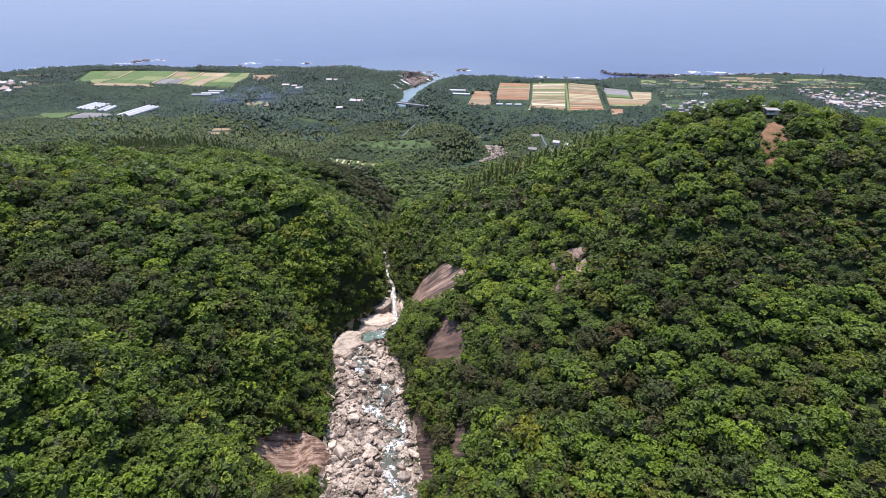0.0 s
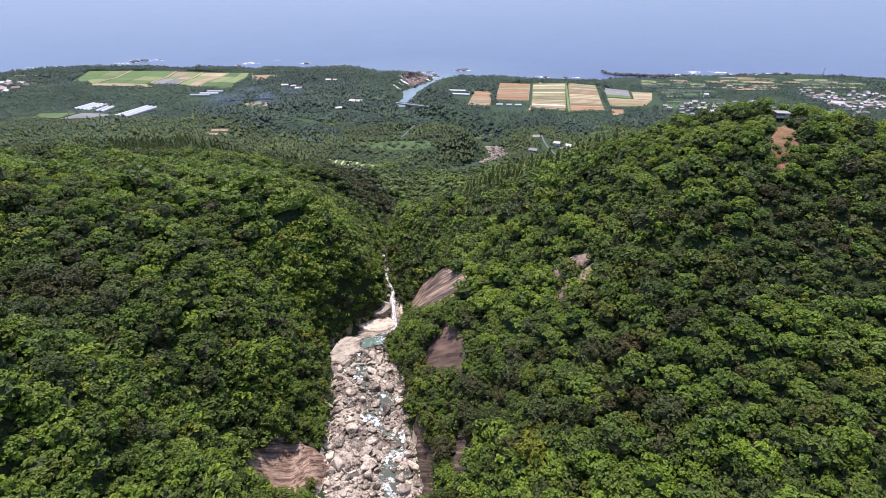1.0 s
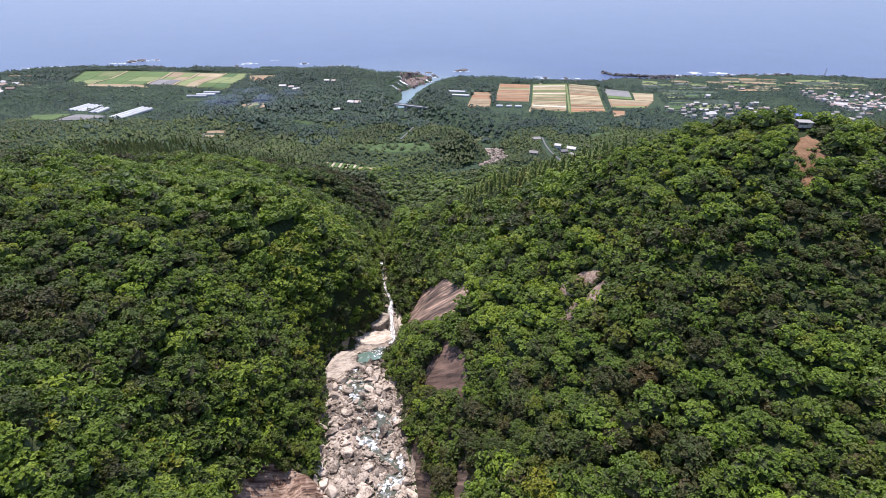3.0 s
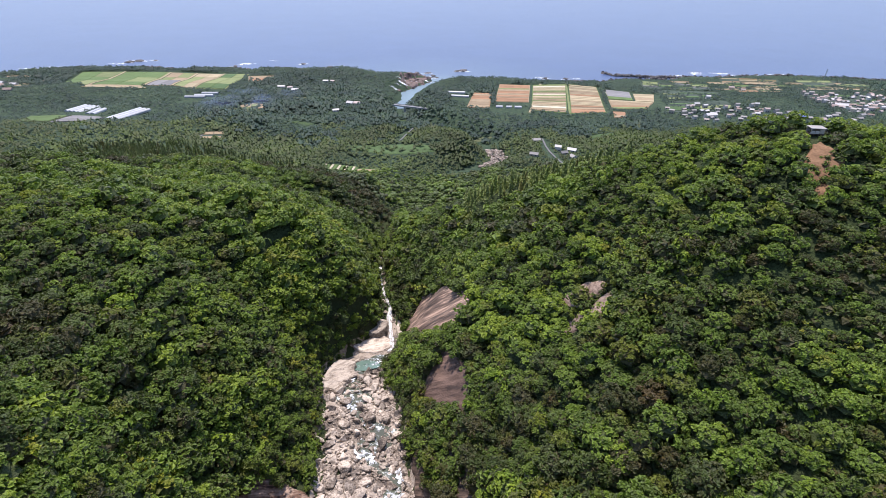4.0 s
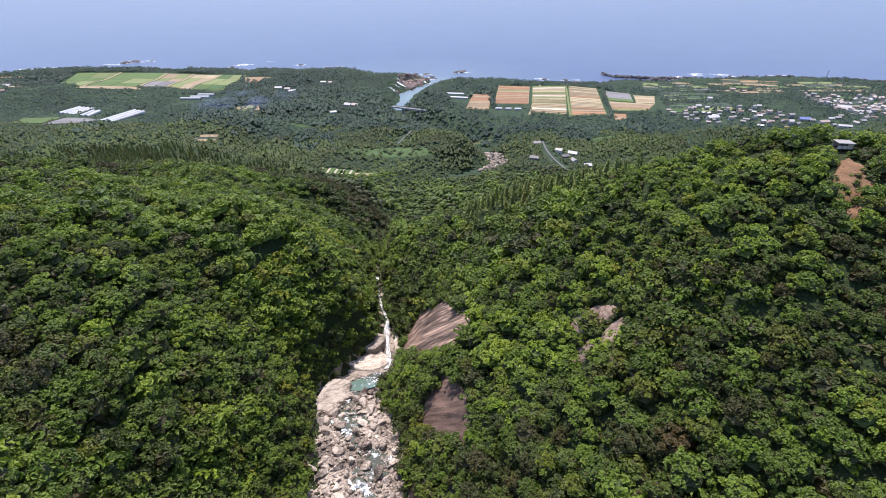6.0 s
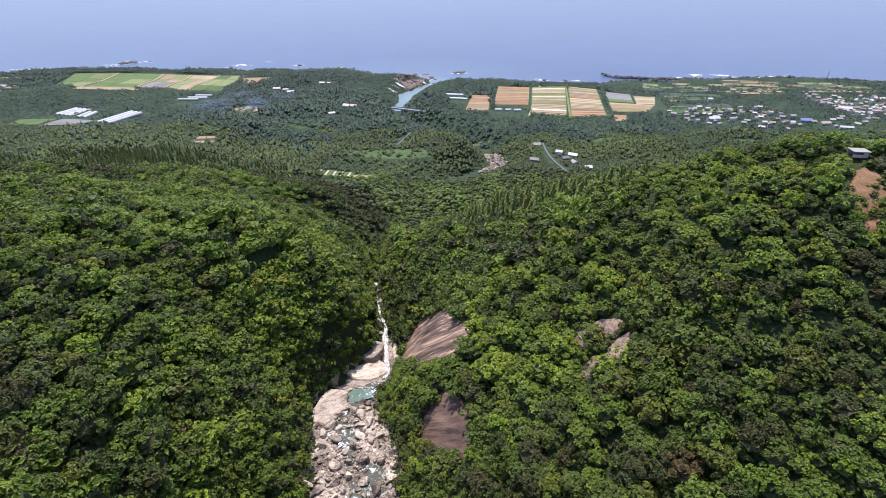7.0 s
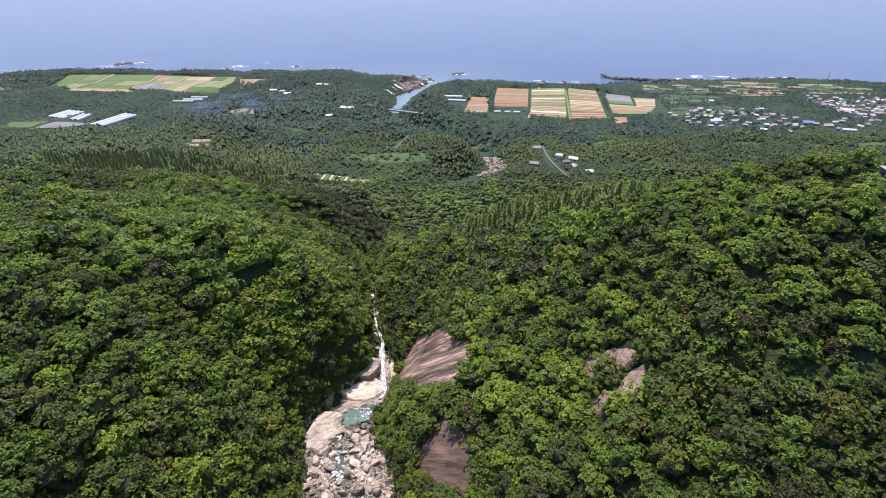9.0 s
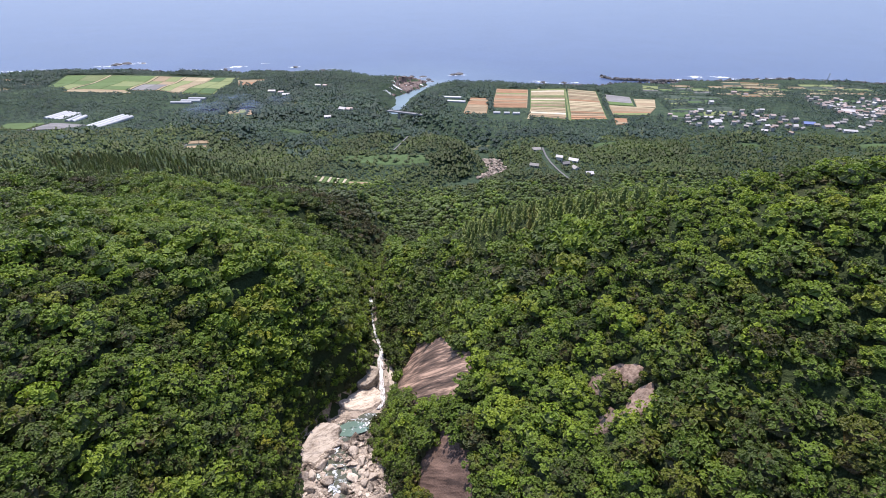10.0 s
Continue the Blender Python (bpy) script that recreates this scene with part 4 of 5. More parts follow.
def ribbon(name, path, mat, lift, label, category, wob, step=0.8, kind="structure"):
    """Water along a line of (x, y, half width)."""
    p = np.array(path, float)
    v = np.arange(p[0, 1], p[-1, 1], step)
    cx, w = np.interp(v, p[:, 1], p[:, 0]), np.interp(v, p[:, 1], p[:, 2])
    u = np.linspace(-1, 1, 9)
    U, V = np.meshgrid(u, v)
    X = cx[:, None] + U * w[:, None] * (1 + wob * rough(V, U * 3, 3.0, 61)) + wob * 1.2 * rough(V, 0 * V, 5.0, 62)
    Z = height(X, V) + lift + 0.15 * rough(X, V, 1.5, 63) - 0.5 * np.abs(U) ** 3
    ob = from_arrays(name, np.stack([X, V, Z], -1).reshape(-1, 3), grid_faces(len(u), len(v)), mat, True)
    return tagged(ob, label, category, kind=kind) if kind else tagged(ob, label, category)


ribbon("stream_water", CHANNEL, STREAM_WATER, 0.95, "clear green stream water between the boulders", "water", 0.35)
ribbon("waterfall", FALL[:6], FALLING, 1.35, "narrow white waterfall sliding down the rock chute", "waterfall", 0.3, kind="")
ribbon("stream_water", FALL[5:9], STREAM_WATER, 1.0, "dark stream in the narrow gorge", "water", 0.3)
ribbon("waterfall", ((-30, 246, 0.9), (-33, 254, 1.0), (-36, 263, 0.7), (-37, 268, 0.5)), FALLING, 1.3, "thin white chute above the main fall", "waterfall", 0.3, kind="")
ribbon("waterfall", ((-41, 286, 0.8), (-42, 293, 1.8), (-43, 299, 0.9)), FALLING, 1.4, "small white step high in the gorge", "waterfall", 0.3, kind="")


def puddle(name, cx, cy, a, b, deg, mat, lift, label, category, seed, ragged=0.35):
    """A flat patch of water or foam with a ragged edge."""
    rs = np.random.RandomState(seed)
    n, rings = 26, 4
    an = np.linspace(0, 2 * math.pi, n, endpoint=False)
    edge = 1 + ragged * (0.6 * np.sin(an * 3 + rs.uniform(0, 6)) * rs.rand() + 0.8 * (rs.rand(n) - 0.5))
    R, A = np.meshgrid(np.linspace(0.02, 1, rings), an)
    E_ = edge[:, None] * R
    u, v = E_ * a * np.cos(A), E_ * b * np.sin(A)
    ca, sa_ = math.cos(radians(deg)), math.sin(radians(deg))
    X, Y = cx + u * ca - v * sa_, cy + u * sa_ + v * ca
    Z = np.maximum(height(X, Y), 0) + lift + 0.3 * rs.rand(*X.shape) * (1 - R) - 0.25 * R
    i = np.arange(n * rings).reshape(n, rings)
    j = np.roll(i, -1, 0)
    f = np.stack([i[:, :-1], i[:, 1:], j[:, 1:], j[:, :-1]], -1).reshape(-1, 4)
    ob = from_arrays(name, np.stack([X, Y, Z], -1).reshape(-1, 3), f, mat, True)
    return tagged(ob, label, category)


puddle("plunge_pool", -35.0, 186.0, 6.6, 4.6, 25, POOL_WATER, 1.35, "turquoise plunge pool under the waterfall", "pool", 1, 0.2)
rs = np.random.RandomState(51)
for k, (fx, fy, fa, fb, fd) in enumerate(((-40, 175, 4.2, 1.3, 80), (-36.5, 155.5, 3.8, 1.4, 110), (-28, 131, 4.0, 1.9, 150), (-25, 120, 1.8, 1.0, 20), (-15, 122.5, 3.0, 1.2, 100), (-15.5, 114, 2.6, 1.2, 60),
                                          (-19, 112.5, 2.2, 0.8, 80), (-17, 99, 3.2, 1.1, 105), (-31, 188, 2.6, 1.2, 30), (-5, 91, 1.6, 0.8, 60), (-13, 84, 3.5, 1.2, 90), (-37, 160, 1.6, 0.7, 60))):
    for j in range(3):
        off, side = (j - 1) * 0.55 * fa + rs.uniform(-0.3, 0.3), rs.uniform(-0.6, 0.6) * fb
        ox, oy = off * math.cos(radians(fd)) - side * math.sin(radians(fd)), off * math.sin(radians(fd)) + side * math.cos(radians(fd))
        puddle("foam_patch", fx + ox, fy + oy, fa * rs.uniform(0.35, 0.6), fb * rs.uniform(0.5, 0.95), fd + rs.uniform(-30, 30), FOAM, 1.45 + 0.08 * j, "white churned foam of a small cascade", "foam", 200 + 5 * k + j, 1.0)


def stone_mesh(seed, fine, points=15):
    """An angular granite block of radius about 1: a hull of scattered points, its edges worn when fine."""
    rs2 = np.random.RandomState(seed)
    bm = bmesh.new()
    stretch = rs2.uniform(0.75, 1.3, 3) * np.array((1, 1, 0.8))
    for p in unit(rs2.randn(points, 3)) * rs2.uniform(0.85, 1.1, (points, 1)) * stretch:
        bm.verts.new(p)
    made = bmesh.ops.convex_hull(bm, input=bm.verts)
    bmesh.ops.delete(bm, geom=list({v for v in made["geom_interior"] + made["geom_unused"] if isinstance(v, bmesh.types.BMVert)}), context='VERTS')
    if fine:
        bmesh.ops.bevel(bm, geom=bm.edges[:], offset=0.07, segments=1, affect='EDGES')
    bmesh.ops.triangulate(bm, faces=bm.faces[:])
    return bm


def bare_mesh(name, bm, mat, smooth=True):
    me = bpy.data.meshes.new(name)
    bm.to_mesh(me)
    bm.free()
    me.materials.append(mat)
    me.polygons.foreach_set("use_smooth", np.full(len(me.polygons), smooth))
    return me


BLOCKS = [bare_mesh("boulder", stone_mesh(300 + k, True, 13 + k % 5), BOULDER, False) for k in range(10)]
rs = np.random.RandomState(77)
BIG = ((-28, 149, 3.1), (-32, 155, 2.6), (-26, 120, 2.6), (-25, 109, 3.2), (-41, 118, 2.6), (-13, 100, 3.0), (-22, 137, 2.6), (-39, 113, 2.4), (-34, 126, 2.5), (-26, 94, 2.6), (-33, 173, 2.8), (-43, 166, 2.4), (-29, 168, 2.4), (-24, 160, 2.2), (-19, 134, 2.0))
spots = [(bx_, by_, br_) for bx_, by_, br_ in BIG]
tries = 0
while len(spots) < 300 and tries < 9000:
    tries += 1
    y_ = rs.uniform(72, 190)
    xs_, zs_, w_ = stream(y_)
    x_ = xs_ + rs.uniform(-1.02, 1.02) * w_
    r_ = 0.95 + 1.7 * rs.rand() ** 1.8
    wet = np.interp(y_, [c[1] for c in CHANNEL], [c[0] for c in CHANNEL])
    if (abs(x_ - wet) < 2.2 and rs.rand() < 0.75) or ((x_ + 35) / 7.0) ** 2 + ((y_ - 186) / 5.2) ** 2 < 1:
        continue
    if all((x_ - a) ** 2 + (y_ - b) ** 2 > (0.72 * (r_ + c)) ** 2 for a, b, c in spots):
        spots.append((x_, y_, r_))
for k, (x_, y_, r_) in enumerate(spots):
    ob = new("boulder", BLOCKS[rs.randint(len(BLOCKS))])
    ob.matrix_world = pose(x_, y_, float(height(x_, y_)) + 0.45 + 0.42 * r_, rs.uniform(-25, 25), rs.uniform(-25, 25), rs.uniform(0, 360)) @ Matrix.Diagonal((r_, r_ * rs.uniform(0.8, 1.1), r_ * rs.uniform(0.75, 1.0), 1))
    ob.parent = riverbed
    if k < len(BIG):
        tagged(ob, "large rounded granite boulder in the stream")


def rubble(name, x, y, r, z, mat, label, seed):
    """Many loose stones joined into one object."""
    rs2 = np.random.RandomState(seed)
    kinds = []
    for k in range(6):
        bm = stone_mesh(seed + k, False, 11 + k)
        bm.verts.ensure_lookup_table()
        kinds.append((np.array([v.co[:] for v in bm.verts]), np.array([[v.index for v in f.verts] for f in bm.faces])))
        bm.free()
    cos, fas, at = [], [], 0
    for k in range(len(x)):
        co, fa = kinds[rs2.randint(6)]
        an = rs2.uniform(0, 6.28)
        rot = np.array(((math.cos(an), -math.sin(an), 0), (math.sin(an), math.cos(an), 0), (0, 0, 1)))
        cos.append(co @ rot.T * r[k] * rs2.uniform(0.75, 1.25, 3) + (x[k], y[k], z[k])), fas.append(fa + at)
        at += len(co)
    ob = from_arrays(name, np.concatenate(cos), np.concatenate(fas), mat, False)
    return tagged(ob, label, "rocks", kind="stuff")


n_ = 6300
y_ = rs.uniform(-30, 192, n_)
xs_, zs_, w_ = stream(y_)
x_ = xs_ + rs.uniform(-1.06, 1.06, n_) * w_
r_ = 0.28 + 0.85 * rs.rand(n_) ** 2.2
wet = np.interp(y_, [c[1] for c in CHANNEL], [c[0] for c in CHANNEL])
ok = ((np.abs(x_ - wet) > 2.3) | (rs.rand(n_) < 0.5)) & (((x_ + 35) / 6.6) ** 2 + ((y_ - 186) / 4.8) ** 2 > 1)
rubble("stream_stones", x_[ok], y_[ok], r_[ok], height(x_[ok], y_[ok]) + 0.55, BOULDER, "pale cobbles and small boulders filling the streambed", 500)
n_ = 560
y_ = rs.uniform(612, 708, n_)
x_ = np.interp(y_, LOW_Y, LOW_X) + rs.uniform(-1, 1, n_) * np.interp(y_, (612, 640, 702), (9, 13, 12))
rubble("lower_stream_stones", x_, y_, 0.8 + 2.2 * rs.rand(n_) ** 2, height(x_, y_) + 0.8, GRAVEL, "bleached boulders of the lower river far off", 520)


n_ = 130
y_ = rs.uniform(228, 330, n_)
x_ = np.interp(y_, [c[1] for c in FALL], [c[0] for c in FALL]) + rs.choice((-1, 1), n_) * rs.uniform(1.0, 3.6, n_)
rubble("gorge_stones", x_, y_, 0.5 + 1.2 * rs.rand(n_) ** 2, height(x_, y_) + 0.7, GRAVEL, "brown broken rocks along the narrow gorge", 530)


def ledge(name, cx, cy, a, b, h, deg, slope, label, seed):
    """A low worn block of pale bedrock: a rounded, stepped mound with a flat sloping top."""
    nu, nv = 56, 60
    U, V = np.meshgrid(np.linspace(-1.05, 1.05, nu), np.linspace(-1.05, 1.05, nv))
    ca, sa_ = math.cos(radians(deg)), math.sin(radians(deg))
    X, Y = cx + U * a * ca - V * b * sa_, cy + U * a * sa_ + V * b * ca
    rim = (np.abs(U) ** 3 + np.abs(V) ** 3) ** (1 / 3) + 0.13 * rough(X, Y, 4, seed + 70)
    base = height(X, Y)
    top = float(height(cx, cy)) + h + slope * V * b + 0.2 * rough(X, Y, 7, seed + 71) + 0.35 * ease(0.1, 0.16, rough(X, Y + X * 0.6, 8, seed + 72)) + 0.06 * rough(X, Y, 1.6, seed + 73) - 0.45 * ease(0.05, 0.3, rough(X * 0.35 + Y * 0.2, Y - X * 0.4, 3.0, seed + 74)) * ease(0.6, 0.2, np.abs(rough(X, Y, 11, seed + 75)))
    Z = np.where(rim < 1, top, base) * (1 - ease(0.90, 1.0, rim)) + (base - 0.6) * ease(0.90, 1.0, rim)
    ob = from_arrays(name, np.stack([X, Y, np.maximum(Z, base - 0.6)], -1).reshape(-1, 3), grid_faces(nu, nv), LEDGE, True)
    return tagged(ob, label, "rock")


ledge("bedrock_dome", -45.5, 176.5, 6.2, 11.0, 2.7, -14, -0.16, "large pale rounded bedrock dome beside the pool", 1)
ledge("bedrock_ledge", -34.5, 207, 8.0, 10.5, 1.5, -22, -0.30, "cream sunlit granite ledge beside the waterfall", 2)
ledge("bedrock_ledge", -34.0, 221, 4.6, 9.0, 1.4, -8, -0.30, "upper pale granite ledge below the trees", 4)
ledge("bedrock_ledge", -21.5, 224, 3.2, 15.0, 1.5, 6, -0.27, "narrow pale granite ledge along the chute", 3)
# ---- fields ----
SOILS = {"cream": (0.33, 0.285, 0.20), "clay": (0.225, 0.128, 0.070), "tan": (0.195, 0.146, 0.088), "green": (0.066, 0.100, 0.032), "pale_green": (0.125, 0.145, 0.058), "grey": (0.135, 0.130, 0.125), "straw": (0.245, 0.20, 0.12), "dark_green": (0.050, 0.085, 0.030), "scrub": (0.036, 0.050, 0.034)}
SOIL_MATS = {k: plain_mat("crop_" + k, v, 0.9, 0.3, 6.0, 0.15) for k, v in SOILS.items()}


def drape(quad, u0, u1, v0, v1, lift, nu=4, nv=4):
    """A piece of a four-cornered plot laid on the ground: u across, v away."""
    a, b, c, d = (np.array(q, float) for q in quad)
    U, V = np.meshgrid(np.linspace(u0, u1, nu), np.linspace(v0, v1, nv))
    U, V = U[..., None], V[..., None]
    P = (a * (1 - U) + b * U) * (1 - V) + (d * (1 - U) + c * U) * V
    co = np.concatenate([P, (height(P[..., 0], P[..., 1]) + lift)[..., None]], -1).reshape(-1, 3)
    low = co.copy()
    low[:, 2] -= 1.6
    i = np.arange(nu * nv).reshape(nv, nu)
    ring = np.concatenate([i[0, :], i[1:, -1], i[-1, -2::-1], i[-2:0:-1, 0]])
    nxt = np.roll(ring, -1)
    skirt = np.stack([ring, ring + nu * nv, nxt + nu * nv, nxt], 1)
    return np.concatenate([co, low]), np.concatenate([grid_faces(nu, nv), skirt])


def field(quad, cells, label, soil="tan"):
    """A field with its crop strips: cells are (u0, u1, v0, v1, colour)."""
    co, fa = drape(quad, 0, 1, 0, 1, 0.5, 8, 8)
    base = tagged(from_arrays("crop_field", co, fa, SOIL_MATS[soil]), label, "field")
    for u0, u1, v0, v1, c in cells:
        co, fa = drape(quad, u0, u1, v0, v1, 1.0, 5, 4)
        from_arrays("crop_strip", co, fa, SOIL_MATS[c]).parent = base
    return base


def strips(seed, n, colours, split=1):
    rs2 = np.random.RandomState(seed)
    cuts = np.concatenate([[0.0], np.cumsum(rs2.uniform(0.5, 1.5, n))])
    cuts = 0.015 + 0.97 * cuts / cuts[-1]
    out = []
    for k in range(n):
        for j in range(split):
            out.append((0.02 + 0.96 * j / split, 0.02 + 0.96 * (j + 1) / split - (0.02 if split > 1 else 0), cuts[k], cuts[k + 1] - 0.008, colours[rs2.randint(len(colours))]))
    return out


for k, (quad, n, cols, soil, lab) in enumerate((
        (FIELDS_WEST[0], 3, ("pale_green", "green"), "pale_green", "bright green crop field near the shore"), (FIELDS_WEST[1], 3, ("green", "pale_green", "green"), "pale_green", "green crop field in long strips near the shore"),
        (FIELDS_WEST[2], 3, ("grey", "tan", "pale_green"), "tan", "grey and tan harvested field near the shore"), (FIELDS_WEST[3], 4, ("tan", "straw", "pale_green"), "tan", "tan and straw striped field near the shore"),
        (FIELDS_WEST[4], 3, ("green", "dark_green", "pale_green"), "pale_green", "green field with a straw border near the shore"), (FIELDS_WEST[5], 2, ("tan", "clay"), "cream", "small bare earth field near the shore"),
        (FIELDS_EAST[0], 7, ("clay", "clay", "tan"), "clay", "bare red-brown ploughed field"), (FIELDS_EAST[1], 11, ("clay", "clay", "tan", "pale_green"), "tan", "red-brown ploughed field with green edges"),
        (FIELDS_EAST[2], 22, ("cream", "straw", "cream", "tan", "straw", "pale_green"), "green", "cream and straw striped crop field"), (FIELDS_EAST[3], 22, ("straw", "tan", "cream", "straw", "tan", "clay"), "green", "tan and straw striped crop field"),
        (FIELDS_EAST[4], 4, ("green", "grey", "grey"), "pale_green", "green field with grey netted beds"), (FIELDS_EAST[5], 5, ("tan", "clay", "pale_green", "straw"), "tan", "brown and straw striped field"),
        (FIELDS_EAST[6], 4, ("straw", "tan", "straw"), "straw", "golden straw-coloured field"), (FIELDS_EAST[7], 2, ("clay", "tan"), "clay", "small red-brown plot by the trees"),
        (PLOTS_WEST[0], 1, ("green",), "pale_green", "small green plot among trees"), (PLOTS_WEST[1], 3, ("grey", "grey", "tan"), "grey", "grey netted plot among trees"), (PLOTS_WEST[2], 2, ("straw", "tan"), "green", "thin straw-coloured plot"))):
    field(quad, strips(30 + k, n, cols, 2 if n < 5 and k < 5 else 1), lab, soil)


def box_quad(cx, cy, a, b, deg):
    ca, sa_ = math.cos(radians(deg)), math.sin(radians(deg))
    return tuple((cx + u * a * ca - v * b * sa_, cy + u * a * sa_ + v * b * ca) for u, v in ((-1, -1), (1, -1), (1, 1), (-1, 1)))


field(box_quad(*TERRACE), [(0.02 + 0.06 * k, 0.055 + 0.06 * k, 0.1, 0.9, "cream" if k % 2 else "green") for k in range(10)] + [(0.66, 0.95, 0.1, 0.5, "tan")], "terraced plot with white covered beds", "green")
for k, where in enumerate(HEADLAND):
    field(box_quad(*where), [(0.03, 0.97, 0.1, 0.45, ("straw", "pale_green", "tan")[k % 3]), (0.03, 0.97, 0.55, 0.9, ("tan", "green", "straw")[k % 3])], "narrow terraced field on the headland", "green")
GRASS = [plain_mat("rough_grass", c, 0.9, 0.45, 4.0, 0.1) for c in ((0.042, 0.066, 0.025), (0.046, 0.072, 0.028), (0.070, 0.078, 0.038))]
outcrop("meadow", oval(MEADOW[0], MEADOW[1], MEADOW[2], MEADOW[3] * 0.9, MEADOW[4], 12), GRASS[1], "rough green meadow between woods", 0.8, 2.0, 69, 0.25, 2.0, "meadow", "structure")
for k, where in enumerate(GLADES):
    outcrop("grass_clearing", oval(*where), GRASS[k % 3], "small rough grassy clearing in the coastal woods", 0.8, 2.0, 70 + k, 0.2, 2.0, "clearing", "structure")

for k, (quad, n, cols, lab) in enumerate(LAWNS):
    pick = random.Random(k)
    field(quad, [c for c in strips(90 + k, n, ["scrub" if c == "green" else c for c in cols], 2 + k % 3) if pick.random() < 0.62], lab, "scrub")

# ---- buildings ----
WALLS = [plain_mat("render_" + n, c, 0.85, 0.15, 2.0) for n, c in (("white", (0.40, 0.37, 0.33)), ("cream", (0.33, 0.29, 0.23)), ("grey", (0.24, 0.225, 0.205)))]
ROOFS = [plain_mat("roof_" + n, c, 0.6, 0.2, 2.0, 0.4) for n, c in (("white", (0.34, 0.325, 0.31)), ("grey", (0.20, 0.185, 0.165)), ("brown", (0.16, 0.11, 0.082)), ("pink", (0.27, 0.21, 0.18)), ("blue", (0.10, 0.13, 0.26)), ("dark", (0.105, 0.10, 0.095)))]
PANE = plain_mat("dark_glass", (0.03, 0.035, 0.04), 0.15, 0.2, 1.0, 0.6)
CONCRETE = plain_mat("concrete", (0.23, 0.225, 0.215), 0.85, 0.2, 2.0)
PLASTIC = plain_mat("greenhouse_film", (0.25, 0.255, 0.255), 0.45, 0.35, 2.0, 0.4)
ASPHALT = plain_mat("asphalt_road", (0.10, 0.098, 0.095), 0.9, 0.2, 3.0)
TIMBER = plain_mat("weathered_timber", (0.28, 0.24, 0.20), 0.8, 0.3, 0.4, 0.3)
BARE_SOIL = plain_mat("bare_soil", (0.185, 0.108, 0.060), 0.95, 0.6, 1.2, 0.1, 0.2)


def block(bm, sx_, sy_, sz_, at):
    bmesh.ops.create_cube(bm, size=1.0, matrix=Matrix.Translation(at) @ Matrix.Diagonal((sx_, sy_, sz_, 1)))


def gable(bm, ln, wd, z0, rise, over, thick):
    """A pitched roof of two slopes with thickness, ridge along x."""
    for sgn in (-1, 1):
        a = math.atan2(rise, wd / 2)
        slope = math.hypot(rise, wd / 2) + over
        m = Matrix.Translation((0, sgn * (wd / 4 + over * 0.4), z0 + rise / 2 - over * 0.25)) @ Matrix.Rotation(-sgn * a, 4, 'X') @ Matrix.Diagonal((ln + 2 * over, slope, thick, 1))
        bmesh.ops.create_cube(bm, size=1.0, matrix=m)


def house(x, y, ln, wd, storeys, deg, wall, roof, label, category="house", group=""):
    z = float(height(x, y)) - 0.3
    thing = empty("house", pose(x, y, z, 0, 0, deg), label, category, group)
    h = 2.9 * storeys + 0.3
    bm = bmesh.new()
    block(bm, ln, wd, h, (0, 0, h / 2))
    rise = wd * 0.26
    v = [bm.verts.new(p) for p in ((-ln / 2, -wd / 2, h), (-ln / 2, wd / 2, h), (-ln / 2, 0, h + rise), (ln / 2, -wd / 2, h), (ln / 2, wd / 2, h), (ln / 2, 0, h + rise))]
    bm.faces.new((v[0], v[1], v[2])), bm.faces.new((v[3], v[5], v[4]))
    part("wall", bm, wall, thing)
    bm = bmesh.new()
    gable(bm, ln, wd, h, rise, 0.6, 0.25)
    part("roof", bm, roof, thing)
    for k in range(max(2, int(ln / 5))):
        bm = bmesh.new()
        block(bm, 1.7, 0.12, 1.3, (-ln / 2 + (k + 0.5) * ln / max(2, int(ln / 5)), -wd / 2 - 0.05, 1.7))
        part("window", bm, PANE, thing)
    return thing


rs = np.random.RandomState(15)
for group, spots_, big, pick in (("houses of the inland village", VILLAGE_MID, 0.6, (0, 1, 1, 1, 2, 3, 5)), ("houses of the coastal village", VILLAGE_EAST, 0.62, (0, 1, 1, 2, 3, 3, 3)), ("houses below the village", VILLAGE_LOW, 0.7, (0, 1, 1, 3)),
                                ("houses of the western hamlet", VILLAGE_WEST, 1.2, (0, 3, 3, 2)), ("buildings by the valley road", MID_HOUSES, 0.8, (0, 0, 1, 5))):
    for hx, hy in spots_:
        w_, r_ = rs.randint(3), pick[rs.randint(len(pick))]
        house(hx, hy, rs.uniform(9, 14) * big, rs.uniform(7, 9) * big, 1 if rs.rand() < 0.6 else 2, rs.uniform(-30, 30) + (90 if rs.rand() < 0.2 else 0), WALLS[w_], ROOFS[r_],
              "%s-walled village house with a %s roof" % (("white", "cream", "grey")[w_], ("white sheet", "grey tiled", "brown tiled", "faded pink tiled", "blue metal", "dark tiled")[r_]), "house", group)
for k, (hx, hy, ln, wd, deg) in enumerate(HALLS):
    house(hx, hy, ln, wd, 1 if k else 2, deg, WALLS[0], ROOFS[(0, 0, 3)[k % 3]], "long white hall with a %s metal roof" % ("pale", "pale", "faded pink")[k % 3], "hall")
house(575, 800, 16, 9, 1, -10, WALLS[2], ROOFS[4], "shed with a bright blue metal roof", "shed")


